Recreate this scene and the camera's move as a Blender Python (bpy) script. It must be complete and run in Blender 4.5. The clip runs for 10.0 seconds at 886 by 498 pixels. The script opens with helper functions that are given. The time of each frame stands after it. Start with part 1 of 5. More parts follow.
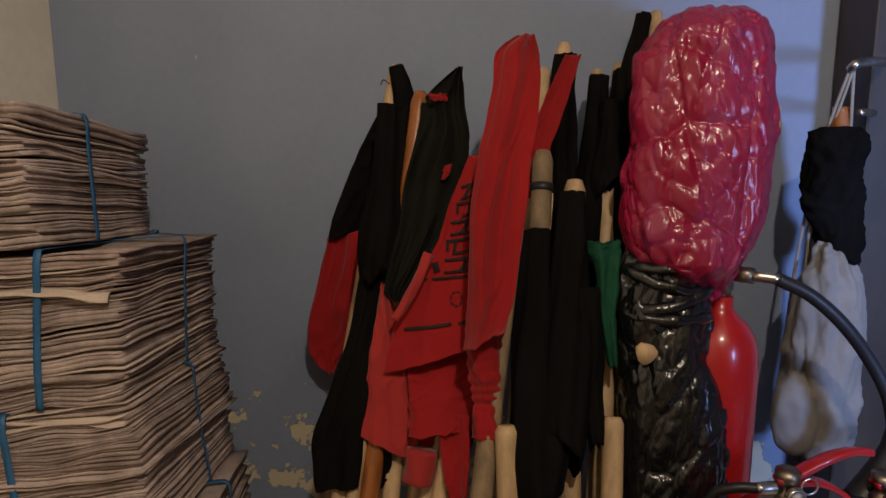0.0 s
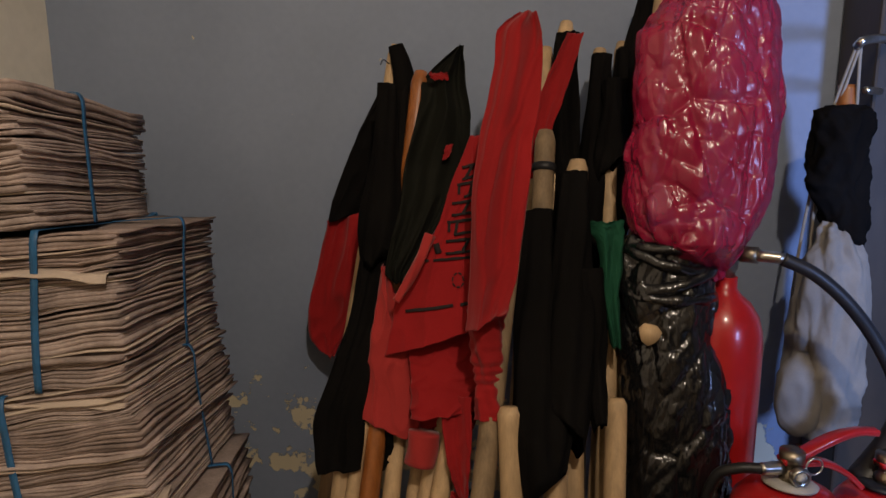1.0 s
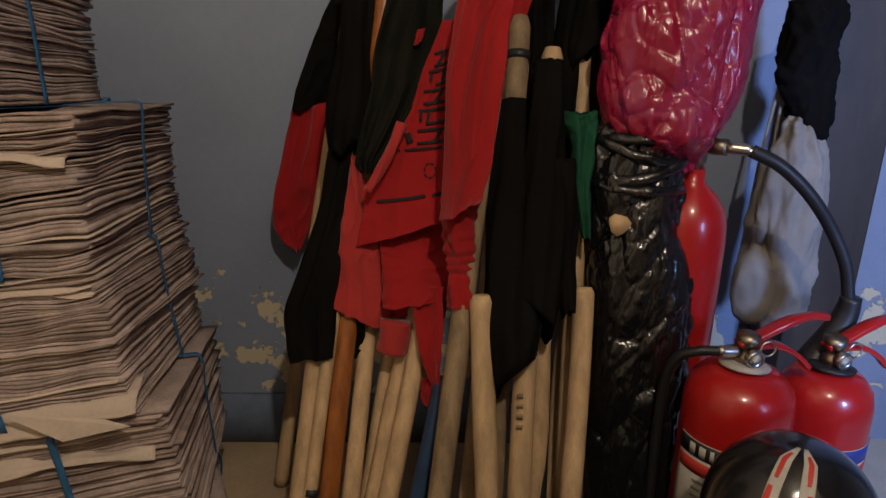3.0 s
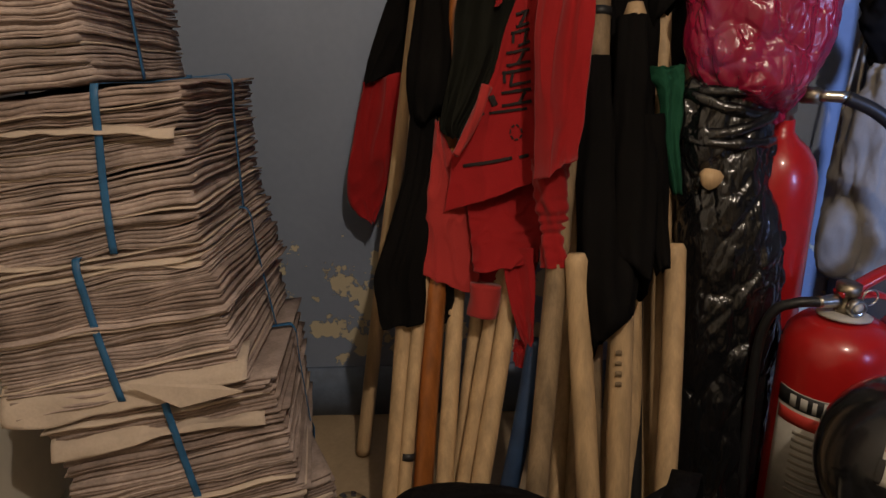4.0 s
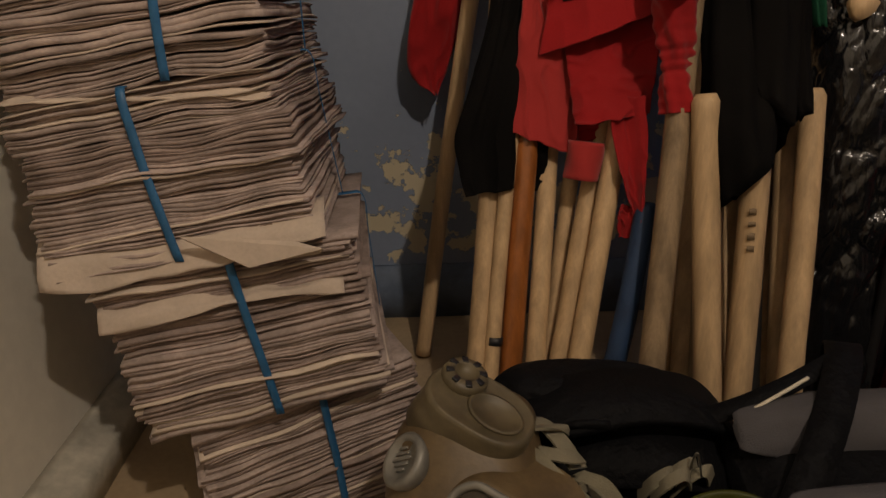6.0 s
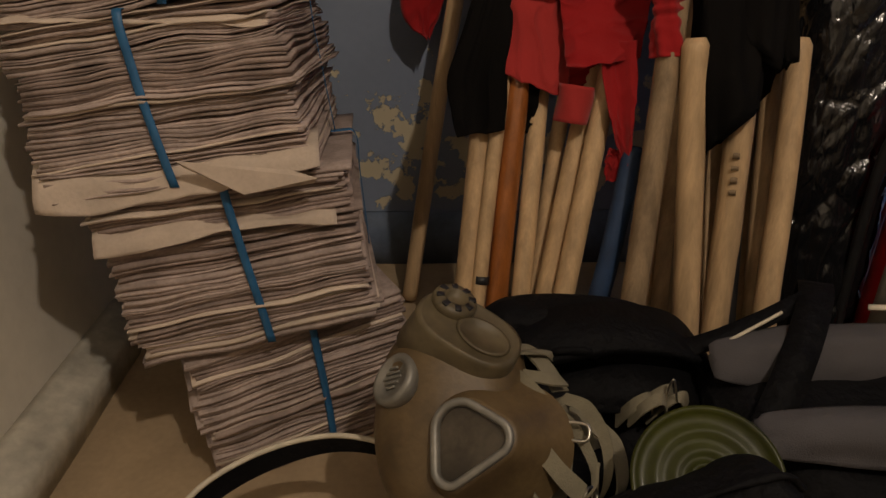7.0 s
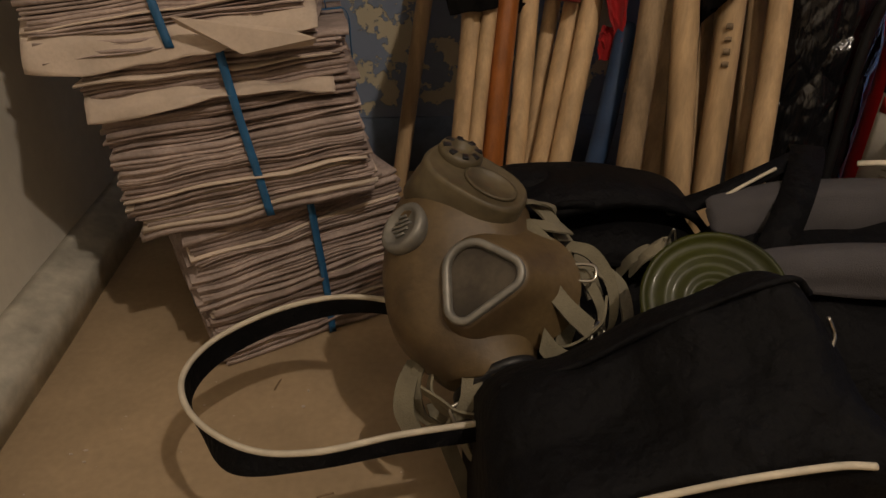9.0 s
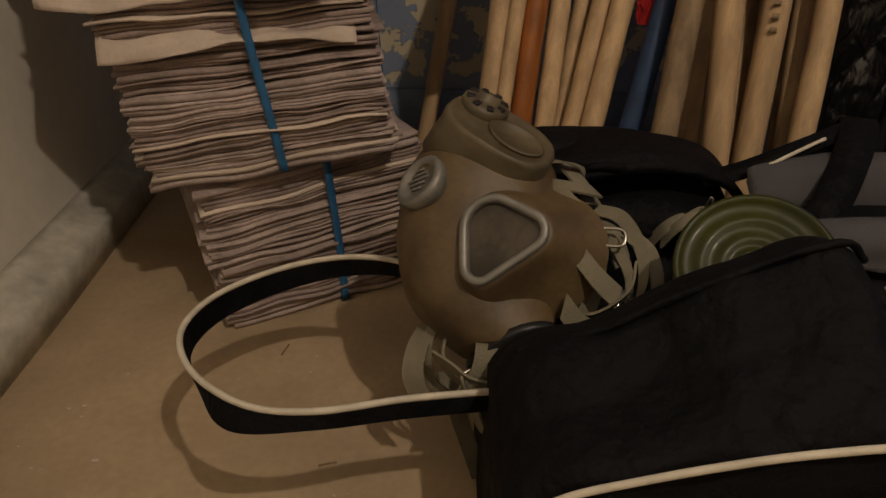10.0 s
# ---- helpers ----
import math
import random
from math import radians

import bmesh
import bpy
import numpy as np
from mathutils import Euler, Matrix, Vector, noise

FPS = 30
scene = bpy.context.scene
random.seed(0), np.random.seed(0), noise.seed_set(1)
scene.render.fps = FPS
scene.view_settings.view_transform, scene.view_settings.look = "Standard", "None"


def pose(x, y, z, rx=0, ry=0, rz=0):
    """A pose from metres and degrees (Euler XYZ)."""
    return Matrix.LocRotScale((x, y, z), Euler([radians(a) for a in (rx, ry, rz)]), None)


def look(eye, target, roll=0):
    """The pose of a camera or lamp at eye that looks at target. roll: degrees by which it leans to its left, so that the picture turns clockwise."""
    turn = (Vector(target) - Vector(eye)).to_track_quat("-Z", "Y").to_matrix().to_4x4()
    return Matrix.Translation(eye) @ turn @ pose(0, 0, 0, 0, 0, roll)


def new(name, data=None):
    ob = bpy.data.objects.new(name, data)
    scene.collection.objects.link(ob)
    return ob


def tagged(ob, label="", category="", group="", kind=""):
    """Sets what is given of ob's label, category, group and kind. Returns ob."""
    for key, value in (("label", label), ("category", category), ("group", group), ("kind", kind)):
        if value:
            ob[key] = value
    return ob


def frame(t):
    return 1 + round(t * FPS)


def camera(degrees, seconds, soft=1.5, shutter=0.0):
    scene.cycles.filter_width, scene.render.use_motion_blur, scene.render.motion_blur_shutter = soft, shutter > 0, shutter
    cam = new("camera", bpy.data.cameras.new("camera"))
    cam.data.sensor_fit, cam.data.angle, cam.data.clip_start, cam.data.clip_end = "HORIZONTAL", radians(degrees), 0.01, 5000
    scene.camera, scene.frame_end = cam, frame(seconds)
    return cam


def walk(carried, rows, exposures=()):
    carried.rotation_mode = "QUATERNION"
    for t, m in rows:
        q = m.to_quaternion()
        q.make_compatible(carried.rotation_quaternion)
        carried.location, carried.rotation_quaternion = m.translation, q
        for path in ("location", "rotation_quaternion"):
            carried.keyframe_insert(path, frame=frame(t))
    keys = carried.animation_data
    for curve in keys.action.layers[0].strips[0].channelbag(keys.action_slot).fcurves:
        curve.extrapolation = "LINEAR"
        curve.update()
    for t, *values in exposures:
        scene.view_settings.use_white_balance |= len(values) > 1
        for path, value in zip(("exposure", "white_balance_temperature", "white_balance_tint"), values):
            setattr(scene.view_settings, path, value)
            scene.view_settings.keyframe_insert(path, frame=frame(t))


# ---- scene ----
cam = camera(64.8, 10.0)
PATH = [
    (0, (0.3811, 0.013, 1.078), (0.2844, 1.9817, 0.736), -0.1),
    (0.5, (0.3816, 0.016, 1.074), (0.2856, 1.9825, 0.724), -0.3),
    (1, (0.3777, 0.0228, 1.064), (0.2818, 1.9842, 0.688), -0.3),
    (1.5, (0.3698, 0.0181, 1.066), (0.2723, 1.9706, 0.642), -0.1),
    (2, (0.3574, -0.0173, 1.07), (0.2576, 1.9215, 0.592), 0.6),
    (2.2, (0.3619, -0.0151, 1.065), (0.3057, 1.912, 0.532), 1.2),
    (3.3, (0.3216, 0.0387, 1.024), (0.3753, 1.9271, 0.37), 0.7),
    (3.5, (0.2996, 0.0406, 1.014), (0.3357, 1.927, 0.348), 0.0),
    (4, (0.2328, 0.0128, 1.005), (0.2058, 1.893, 0.325), -1.8),
    (4.5, (0.1586, 0.0644, 0.952), (0.119, 1.9418, 0.263), -2.3),
    (5, (0.1251, 0.0988, 0.891), (0.0803, 1.97, 0.186), -2.9),
    (5.5, (0.1005, 0.1153, 0.844), (0.0561, 1.9651, 0.085), -2.8),
    (7, (0.0777, 0.0777, 0.793), (0.0872, 1.8591, -0.116), -0.3),
    (7.5, (0.0608, 0.0279, 0.765), (0.1424, 1.7925, -0.173), -0.0),
    (8, (0.0508, 0.0002, 0.745), (0.1829, 1.7458, -0.222), -0.1),
    (8.5, (0.0445, -0.0007, 0.707), (0.2041, 1.7278, -0.286), 0.1),
    (9, (0.0317, 0.0188, 0.693), (0.1335, 1.7362, -0.327), 0.4),
    (9.5, (0.0371, 0.026, 0.668), (0.1052, 1.7371, -0.365), 1.5),
    (10, (0.0397, 0.0407, 0.637), (0.074, 1.7497, -0.401), 1.7),
]
walk(cam, [(t, look(eye, target, roll)) for t, eye, target, roll in PATH])

# ---- world, lamps, exposure ----
world = bpy.data.worlds.new("world")
scene.world = world
world.use_nodes = True
world.node_tree.nodes["Background"].inputs[0].default_value = (0.35, 0.4, 0.5, 1)
world.node_tree.nodes["Background"].inputs[1].default_value = 0.05


def lamp(name, kind, place, target, watts, colour, size):
    data = bpy.data.lights.new(name, kind)
    data.energy, data.color = watts, colour
    if kind == "AREA":
        data.shape, data.size, data.size_y = "RECTANGLE", size[0], size[1]
    else:
        data.shadow_soft_size = size
    ob = new(name, data)
    ob.matrix_world = look(place, target)
    return ob


# a warm bulb hung from the ceiling and an added blue lamp past the doorway
lamp("ceiling_bulb_light", "POINT", (0.60, -0.38, 2.05), (0.5, 0, 0), 58, (1.0, 0.83, 0.67), 0.025)
# Added for the blue light from the right, whose source is unseen.
lamp("next_room_light", "AREA", (1.45, -0.25, 0.95), (0.9, 1.4, 0.95), 32.0, (0.32, 0.48, 1.0), (0.16, 0.26))


# ---- materials ----
def material(name, base, rough=0.7, metal=0.0, vary=0.25, scale=12.0, bump=0.2, bump_scale=120.0, spec=0.4, coat=0.0,
             second=None, stretch=(1, 1, 1), blend=(0.35, 0.65), rand=0.0, bump_dist=0.002, sheen=0.0):
    m = bpy.data.materials.new(name)
    m.use_nodes = True
    n, l = m.node_tree.nodes, m.node_tree.links
    b = n["Principled BSDF"]
    b.inputs["Roughness"].default_value, b.inputs["Metallic"].default_value = rough, metal
    b.inputs["Specular IOR Level"].default_value = spec
    b.inputs["Coat Weight"].default_value = coat
    b.inputs["Coat Roughness"].default_value = 0.12
    b.inputs["Sheen Weight"].default_value = sheen
    tc, mp = n.new("ShaderNodeTexCoord"), n.new("ShaderNodeMapping")
    mp.inputs["Scale"].default_value = stretch
    l.new(tc.outputs["Object"], mp.inputs[0])
    big, fine = n.new("ShaderNodeTexNoise"), n.new("ShaderNodeTexNoise")
    big.inputs["Scale"].default_value, big.inputs["Detail"].default_value = scale, 6
    fine.inputs["Scale"].default_value, fine.inputs["Detail"].default_value = bump_scale, 4
    l.new(mp.outputs[0], big.inputs["Vector"])
    l.new(mp.outputs[0], fine.inputs["Vector"])
    ramp = n.new("ShaderNodeValToRGB")
    ramp.color_ramp.elements[0].position, ramp.color_ramp.elements[1].position = blend
    dark = second if second else tuple(c * (1 - vary) for c in base)
    ramp.color_ramp.elements[0].color, ramp.color_ramp.elements[1].color = (*dark, 1), (*base, 1)
    l.new(big.outputs[0], ramp.inputs[0])
    colour = ramp.outputs[0]
    grain = n.new("ShaderNodeMixRGB")
    grain.blend_type = "MULTIPLY"
    grain.inputs[0].default_value = min(1.0, vary)
    l.new(colour, grain.inputs[1])
    l.new(fine.outputs[0], grain.inputs[2])
    bright = n.new("ShaderNodeHueSaturation")
    bright.inputs["Value"].default_value = 1.0 + 0.35 * min(1.0, vary)
    l.new(grain.outputs[0], bright.inputs["Color"])
    colour = bright.outputs[0]
    if rand:
        info, mul, add = n.new("ShaderNodeObjectInfo"), n.new("ShaderNodeMath"), n.new("ShaderNodeHueSaturation")
        mul.operation = "MULTIPLY_ADD"
        mul.inputs[1].default_value, mul.inputs[2].default_value = 2 * rand, 1 - rand
        l.new(info.outputs["Random"], mul.inputs[0])
        l.new(mul.outputs[0], add.inputs["Value"])
        l.new(colour, add.inputs["Color"])
        colour = add.outputs[0]
    l.new(colour, b.inputs["Base Color"])
    bp = n.new("ShaderNodeBump")
    bp.inputs["Strength"].default_value, bp.inputs["Distance"].default_value = bump, bump_dist
    l.new(fine.outputs[0], bp.inputs["Height"])
    l.new(bp.outputs[0], b.inputs["Normal"])
    return m


def wall_paint():
    """Blue emulsion over cream plaster, peeled off in flakes low on the wall."""
    m = material("peeling_blue_paint", (0.245, 0.295, 0.395), 0.75, vary=0.12, scale=3, bump=0.15, bump_scale=60)
    n, l = m.node_tree.nodes, m.node_tree.links
    b = n["Principled BSDF"]
    old = b.inputs["Base Color"].links[0].from_socket
    tc = n["Texture Coordinate"]
    sep = n.new("ShaderNodeSeparateXYZ")
    l.new(tc.outputs["Object"], sep.inputs[0])
    no = n.new("ShaderNodeTexNoise")
    no.inputs["Scale"].default_value, no.inputs["Detail"].default_value, no.inputs["Roughness"].default_value = 14, 8, 0.62
    l.new(tc.outputs["Object"], no.inputs["Vector"])
    rise = n.new("ShaderNodeMapRange")
    rise.inputs[1].default_value, rise.inputs[2].default_value = 0.16, 0.62
    rise.inputs[4].default_value = -0.18
    l.new(sep.outputs[2], rise.inputs[0])
    rise.inputs[3].default_value = 0.10
    foot = n.new("ShaderNodeMapRange")
    foot.inputs[1].default_value, foot.inputs[2].default_value = 0.12, 0.26
    foot.inputs[3].default_value, foot.inputs[4].default_value = -0.10, 0.09
    l.new(sep.outputs[2], foot.inputs[0])
    least, add = n.new("ShaderNodeMath"), n.new("ShaderNodeMath")
    least.operation = "MINIMUM"
    l.new(rise.outputs[0], least.inputs[0])
    l.new(foot.outputs[0], least.inputs[1])
    l.new(no.outputs[0], add.inputs[0])
    l.new(least.outputs[0], add.inputs[1])
    cut = n.new("ShaderNodeValToRGB")
    cut.color_ramp.elements[0].position, cut.color_ramp.elements[1].position = 0.522, 0.534
    l.new(add.outputs[0], cut.inputs[0])
    mix = n.new("ShaderNodeMixRGB")
    mix.inputs[2].default_value = (0.60, 0.53, 0.37, 1)
    l.new(cut.outputs[0], mix.inputs[0])
    l.new(old, mix.inputs[1])
    l.new(mix.outputs[0], b.inputs["Base Color"])
    bp = b.inputs["Normal"].links[0].from_node
    bp2 = n.new("ShaderNodeBump")
    bp2.invert = True
    bp2.inputs["Strength"].default_value, bp2.inputs["Distance"].default_value = 0.8, 0.002
    l.new(cut.outputs[0], bp2.inputs["Height"])
    l.new(bp.outputs[0], bp2.inputs["Normal"])
    l.new(bp2.outputs[0], b.inputs["Normal"])
    return m


def plastic(name, base, alpha, rough, bump):
    m = material(name, base, rough, vary=0.15, scale=9, bump=bump, bump_scale=34, spec=0.75, bump_dist=0.004)
    n, l = m.node_tree.nodes, m.node_tree.links
    b = n["Principled BSDF"]
    b.inputs["Alpha"].default_value = alpha
    last = b.inputs["Normal"].links[0].from_node
    tc = n["Texture Coordinate"]
    for scale, dist in ((17.0, 0.010), (46.0, 0.003)):
        crease, off, ridge, bp = n.new("ShaderNodeTexNoise"), n.new("ShaderNodeMath"), n.new("ShaderNodeMath"), n.new("ShaderNodeBump")
        crease.inputs["Scale"].default_value, crease.inputs["Detail"].default_value, crease.inputs["Distortion"].default_value = scale, 1.0, 0.7
        off.operation, ridge.operation = "SUBTRACT", "ABSOLUTE"
        off.inputs[1].default_value = 0.5
        bp.inputs["Strength"].default_value, bp.inputs["Distance"].default_value = 0.9, dist
        turn = n.new("ShaderNodeMapping")
        turn.inputs["Rotation"].default_value, turn.inputs["Scale"].default_value = (0.2, 0.6, 0.3), (1.5, 1.0, 0.6)
        l.new(tc.outputs["Object"], turn.inputs[0])
        l.new(turn.outputs[0], crease.inputs["Vector"])
        l.new(crease.outputs[0], off.inputs[0])
        l.new(off.outputs[0], ridge.inputs[0])
        l.new(ridge.outputs[0], bp.inputs["Height"])
        l.new(last.outputs[0], bp.inputs["Normal"])
        last = bp
    l.new(last.outputs[0], b.inputs["Normal"])
    return m


BLUE_WALL = wall_paint()
CREAM_WALL = material("cream_wall_paint", (0.80, 0.76, 0.66), 0.75, vary=0.15, scale=4, bump=0.35, bump_scale=40, bump_dist=0.003)
SKIRT = material("worn_white_skirting", (0.6, 0.57, 0.48), 0.6, vary=0.35, scale=18, bump=0.4, bump_scale=70, bump_dist=0.003)
SKIRT_BLUE = material("blue_skirting_paint", (0.16, 0.21, 0.3), 0.6, vary=0.3, scale=16, bump=0.3, bump_scale=70)
FLOOR = material("beige_floor_screed", (0.46, 0.345, 0.215), 0.55, vary=0.28, scale=5, bump=0.15, bump_scale=90)
# The ceiling is out of view; its darkened colour holds down the bounced fill.
CEIL = material("bounce_damping_ceiling", (0.42, 0.39, 0.34), 0.85, vary=0.2)
# Dark tone for walls out of view, so that less light bounces back.
DARK_UNSEEN_WALL = material("bounce_damping_wall", (0.30, 0.26, 0.20), 0.8, vary=0.2, scale=4, bump=0.3, bump_scale=40)
PAPER = material("newsprint", (0.465, 0.375, 0.335), 0.95, vary=0.35, scale=25, bump=0.25, bump_scale=200, spec=0.1, rand=0.16)
PAPER_DARK = material("greyed_newsprint", (0.37, 0.29, 0.255), 0.95, vary=0.35, scale=25, bump=0.25, bump_scale=200, spec=0.1, rand=0.16)
PAPER_LIGHT = material("pale_newsprint", (0.60, 0.50, 0.41), 0.9, vary=0.2, scale=14, bump=0.2, bump_scale=200, spec=0.1, rand=0.08)
STRAP = material("blue_strapping", (0.03, 0.14, 0.31), 0.45, vary=0.25, scale=40, bump=0.2, bump_scale=400)
WOOD = material("pale_wood", (0.58, 0.40, 0.22), 0.6, vary=0.3, scale=6, bump=0.3, bump_scale=40, stretch=(9, 9, 0.6), rand=0.14)
WOOD_DARK = material("weathered_wood", (0.30, 0.21, 0.12), 0.7, vary=0.4, scale=6, bump=0.4, bump_scale=40, stretch=(9, 9, 0.6))
WOOD_ORANGE = material("varnished_wood", (0.36, 0.12, 0.028), 0.35, vary=0.35, scale=6, bump=0.15, bump_scale=40, stretch=(9, 9, 0.6), coat=0.3)
BLUE_STICK = material("blue_painted_wood", (0.022, 0.05, 0.115), 0.6, vary=0.4, scale=14, bump=0.3, bump_scale=60)
RED = material("red_cotton", (0.315, 0.011, 0.013), 0.85, vary=0.22, scale=7, bump=0.25, bump_scale=420, spec=0.15, sheen=0.15)
RED_PALE = material("faded_red_cotton", (0.38, 0.032, 0.030), 0.85, vary=0.18, scale=7, bump=0.25, bump_scale=420, spec=0.15, sheen=0.15)
BLACK = material("black_cotton", (0.0075, 0.0068, 0.0065), 0.95, vary=0.3, scale=9, bump=0.3, bump_scale=420, spec=0.05)
BLACK_GREEN = material("washed_black_cotton", (0.013, 0.0135, 0.0105), 0.95, vary=0.3, scale=9, bump=0.3, bump_scale=420, spec=0.05)
GREEN = material("green_cotton", (0.012, 0.075, 0.04), 0.85, vary=0.3, scale=12, bump=0.25, bump_scale=420, spec=0.15)
INK = material("black_print", (0.02, 0.012, 0.012), 0.85, vary=0.2)
TAPE = material("black_tape", (0.02, 0.02, 0.022), 0.45, vary=0.2)
PINK = plastic("pink_film", (0.37, 0.010, 0.056), 0.78, 0.25, 0.3)
BIN_BAG = plastic("black_film", (0.008, 0.008, 0.009), 1.0, 0.22, 0.3)
EXT_RED = material("red_enamel", (0.42, 0.012, 0.012), 0.3, vary=0.15, scale=7, bump=0.04, bump_scale=60, coat=0.5)
CHROME = material("dull_chrome", (0.6, 0.57, 0.5), 0.28, metal=1.0, vary=0.2, scale=30, bump=0.1)
BRASS = material("dark_brass", (0.32, 0.27, 0.2), 0.4, metal=1.0, vary=0.3, scale=30)
RUBBER = material("black_rubber", (0.016, 0.016, 0.017), 0.45, vary=0.2, scale=20, bump=0.15)
LABEL = material("label_white", (0.5, 0.48, 0.43), 0.5, vary=0.25, scale=20, bump=0.05)
LABEL_RED = material("label_red", (0.5, 0.04, 0.03), 0.5, vary=0.2)
LABEL_BLUE = material("label_blue", (0.03, 0.05, 0.25), 0.5, vary=0.2)
MASK = material("olive_rubber", (0.135, 0.092, 0.042), 0.5, vary=0.4, scale=16, bump=0.25, bump_scale=140, second=(0.07, 0.046, 0.022))
MASK_LIGHT = material("grey_olive_rubber", (0.13, 0.102, 0.056), 0.5, vary=0.4, scale=24, bump=0.15)
RIM = material("grey_metal_rim", (0.27, 0.26, 0.23), 0.5, metal=0.5, vary=0.25, scale=40)
LENS = material("dusty_lens", (0.085, 0.07, 0.05), 0.33, vary=0.6, scale=18, bump=0.05, spec=0.3)
WEB = material("grey_webbing", (0.20, 0.178, 0.12), 0.85, vary=0.25, scale=30, bump=0.5, bump_scale=500)
OLIVE = material("olive_enamel", (0.036, 0.041, 0.004), 0.45, vary=0.45, scale=16, bump=0.1, coat=0.05, spec=0.25)
BAG = material("black_nylon", (0.0030, 0.0030, 0.0040), 0.75, vary=0.4, scale=12, bump=0.9, bump_scale=38, spec=0.16, bump_dist=0.010)
BAG_GREY = material("grey_nylon", (0.070, 0.066, 0.070), 0.9, vary=0.2, scale=14, bump=0.5, bump_scale=600)
PIPING = material("cream_piping", (0.62, 0.56, 0.44), 0.7, vary=0.2, scale=40)
CANVAS = material("grey_canvas", (0.25, 0.232, 0.205), 0.9, vary=0.25, scale=10, bump=0.4, bump_scale=500)
CORD = material("grey_cord", (0.3, 0.27, 0.22), 0.9, vary=0.2)
FRAME = material("brown_door_paint", (0.055, 0.04, 0.028), 0.55, vary=0.4, scale=10, bump=0.3, bump_scale=50, stretch=(1, 1, 0.3))
HELMET = material("black_gloss_shell", (0.012, 0.012, 0.013), 0.16, vary=0.2, coat=0.6)
FAR_FLOOR = material("pale_tile", (0.5, 0.48, 0.43), 0.5, vary=0.2, scale=6)


# ---- mesh builders ----
def finish(ob, bm, mat, smooth=True):
    mesh = ob.data
    for f in bm.faces:
        f.smooth = smooth
    bm.to_mesh(mesh)
    bm.free()
    mesh.materials.append(mat)
    return ob


def part(name, bm, mat, parent, label="", smooth=True):
    ob = finish(new(name, bpy.data.meshes.new(name)), bm, mat, smooth)
    ob.parent = parent
    if label:
        tagged(ob, label)
    return ob


def single(name, bm, mat, label, category="", group="", kind="", smooth=True):
    ob = finish(new(name, bpy.data.meshes.new(name)), bm, mat, smooth)
    return tagged(ob, label, category, group, kind)


def thing(name, label, category, group="", at=(0, 0, 0)):
    ob = new(name)
    ob.empty_display_size = 0.05
    ob.location = at
    return tagged(ob, label, category, group)


def settle(root):
    """Keep the parts where they were built when the base of the thing is not the origin."""
    bpy.context.view_layer.update()
    for child in root.children:
        child.matrix_parent_inverse = root.matrix_world.inverted()


def box(bm, lo, hi, bevel=0.0, segs=2):
    r = bmesh.ops.create_cube(bm, size=1.0)
    m = Matrix.Translation([(a + b) / 2 for a, b in zip(lo, hi)]) @ Matrix.Diagonal([b - a for a, b in zip(lo, hi)] + [1])
    bmesh.ops.transform(bm, matrix=m, verts=r["verts"])
    if bevel:
        es = list({e for v in r["verts"] for e in v.link_edges})
        bmesh.ops.bevel(bm, geom=es, offset=bevel, segments=segs, profile=0.5, affect="EDGES")
    return bm


def boxed(lo, hi, bevel=0.0):
    return box(bmesh.new(), lo, hi, bevel)


def spline(points, n):
    """Catmull-Rom through the points: n + 1 places."""
    p = [Vector(q) for q in points]
    p = [2 * p[0] - p[1]] + p + [2 * p[-1] - p[-2]]
    out, spans = [], len(p) - 3
    for i in range(n + 1):
        s = min(i / n * spans, spans - 1e-6)
        k, u = int(s), s - int(s)
        a, b, c, d = p[k:k + 4]
        out.append(0.5 * (2 * b + (c - a) * u + (2 * a - 5 * b + 4 * c - d) * u * u + (3 * b - a - 3 * c + d) * u ** 3))
    return out


def skin(bm, rings, closed=True, caps=True):
    """Faces between rings of places."""
    vs = [[bm.verts.new(p) for p in r] for r in rings]
    n = len(vs[0])
    for a, b in zip(vs, vs[1:]):
        for i in range(n if closed else n - 1):
            j = (i + 1) % n
            bm.faces.new((a[i], a[j], b[j], b[i]))
    if caps and closed:
        bm.faces.new(vs[0][::-1])
        bm.faces.new(vs[-1])
    return bm


def tube(points, radius, sides=14, n=None, bm=None, caps=True):
    """A round bar along the points; radius is a number or a function of 0..1 along and of the angle."""
    bm = bm or bmesh.new()
    path = spline(points, n or max(2, 6 * (len(points) - 1)))
    rings, side = [], None
    for i, p in enumerate(path):
        d = (path[min(i + 1, len(path) - 1)] - path[max(i - 1, 0)]).normalized()
        if side is None:
            side = d.orthogonal().normalized()
        side = (side - d * side.dot(d)).normalized()
        up = d.cross(side)
        ring = []
        for k in range(sides):
            a = 2 * math.pi * k / sides
            r = radius(i / (len(path) - 1), a) if callable(radius) else radius
            ring.append(p + (side * math.cos(a) + up * math.sin(a)) * r)
        rings.append(ring)
    skin(bm, rings, True, caps)
    bmesh.ops.recalc_face_normals(bm, faces=bm.faces)
    return bm


def lathe(profile, sides=40, m=None):
    """A turned body from (radius, height) pairs round z, set at the pose m."""
    bm = bmesh.new()
    rings = [[Vector((r * math.cos(2 * math.pi * k / sides), r * math.sin(2 * math.pi * k / sides), z)) for k in range(sides)]
             for r, z in profile]
    skin(bm, rings)
    bmesh.ops.recalc_face_normals(bm, faces=bm.faces)
    if m:
        bmesh.ops.transform(bm, matrix=m, verts=bm.verts)
    return bm


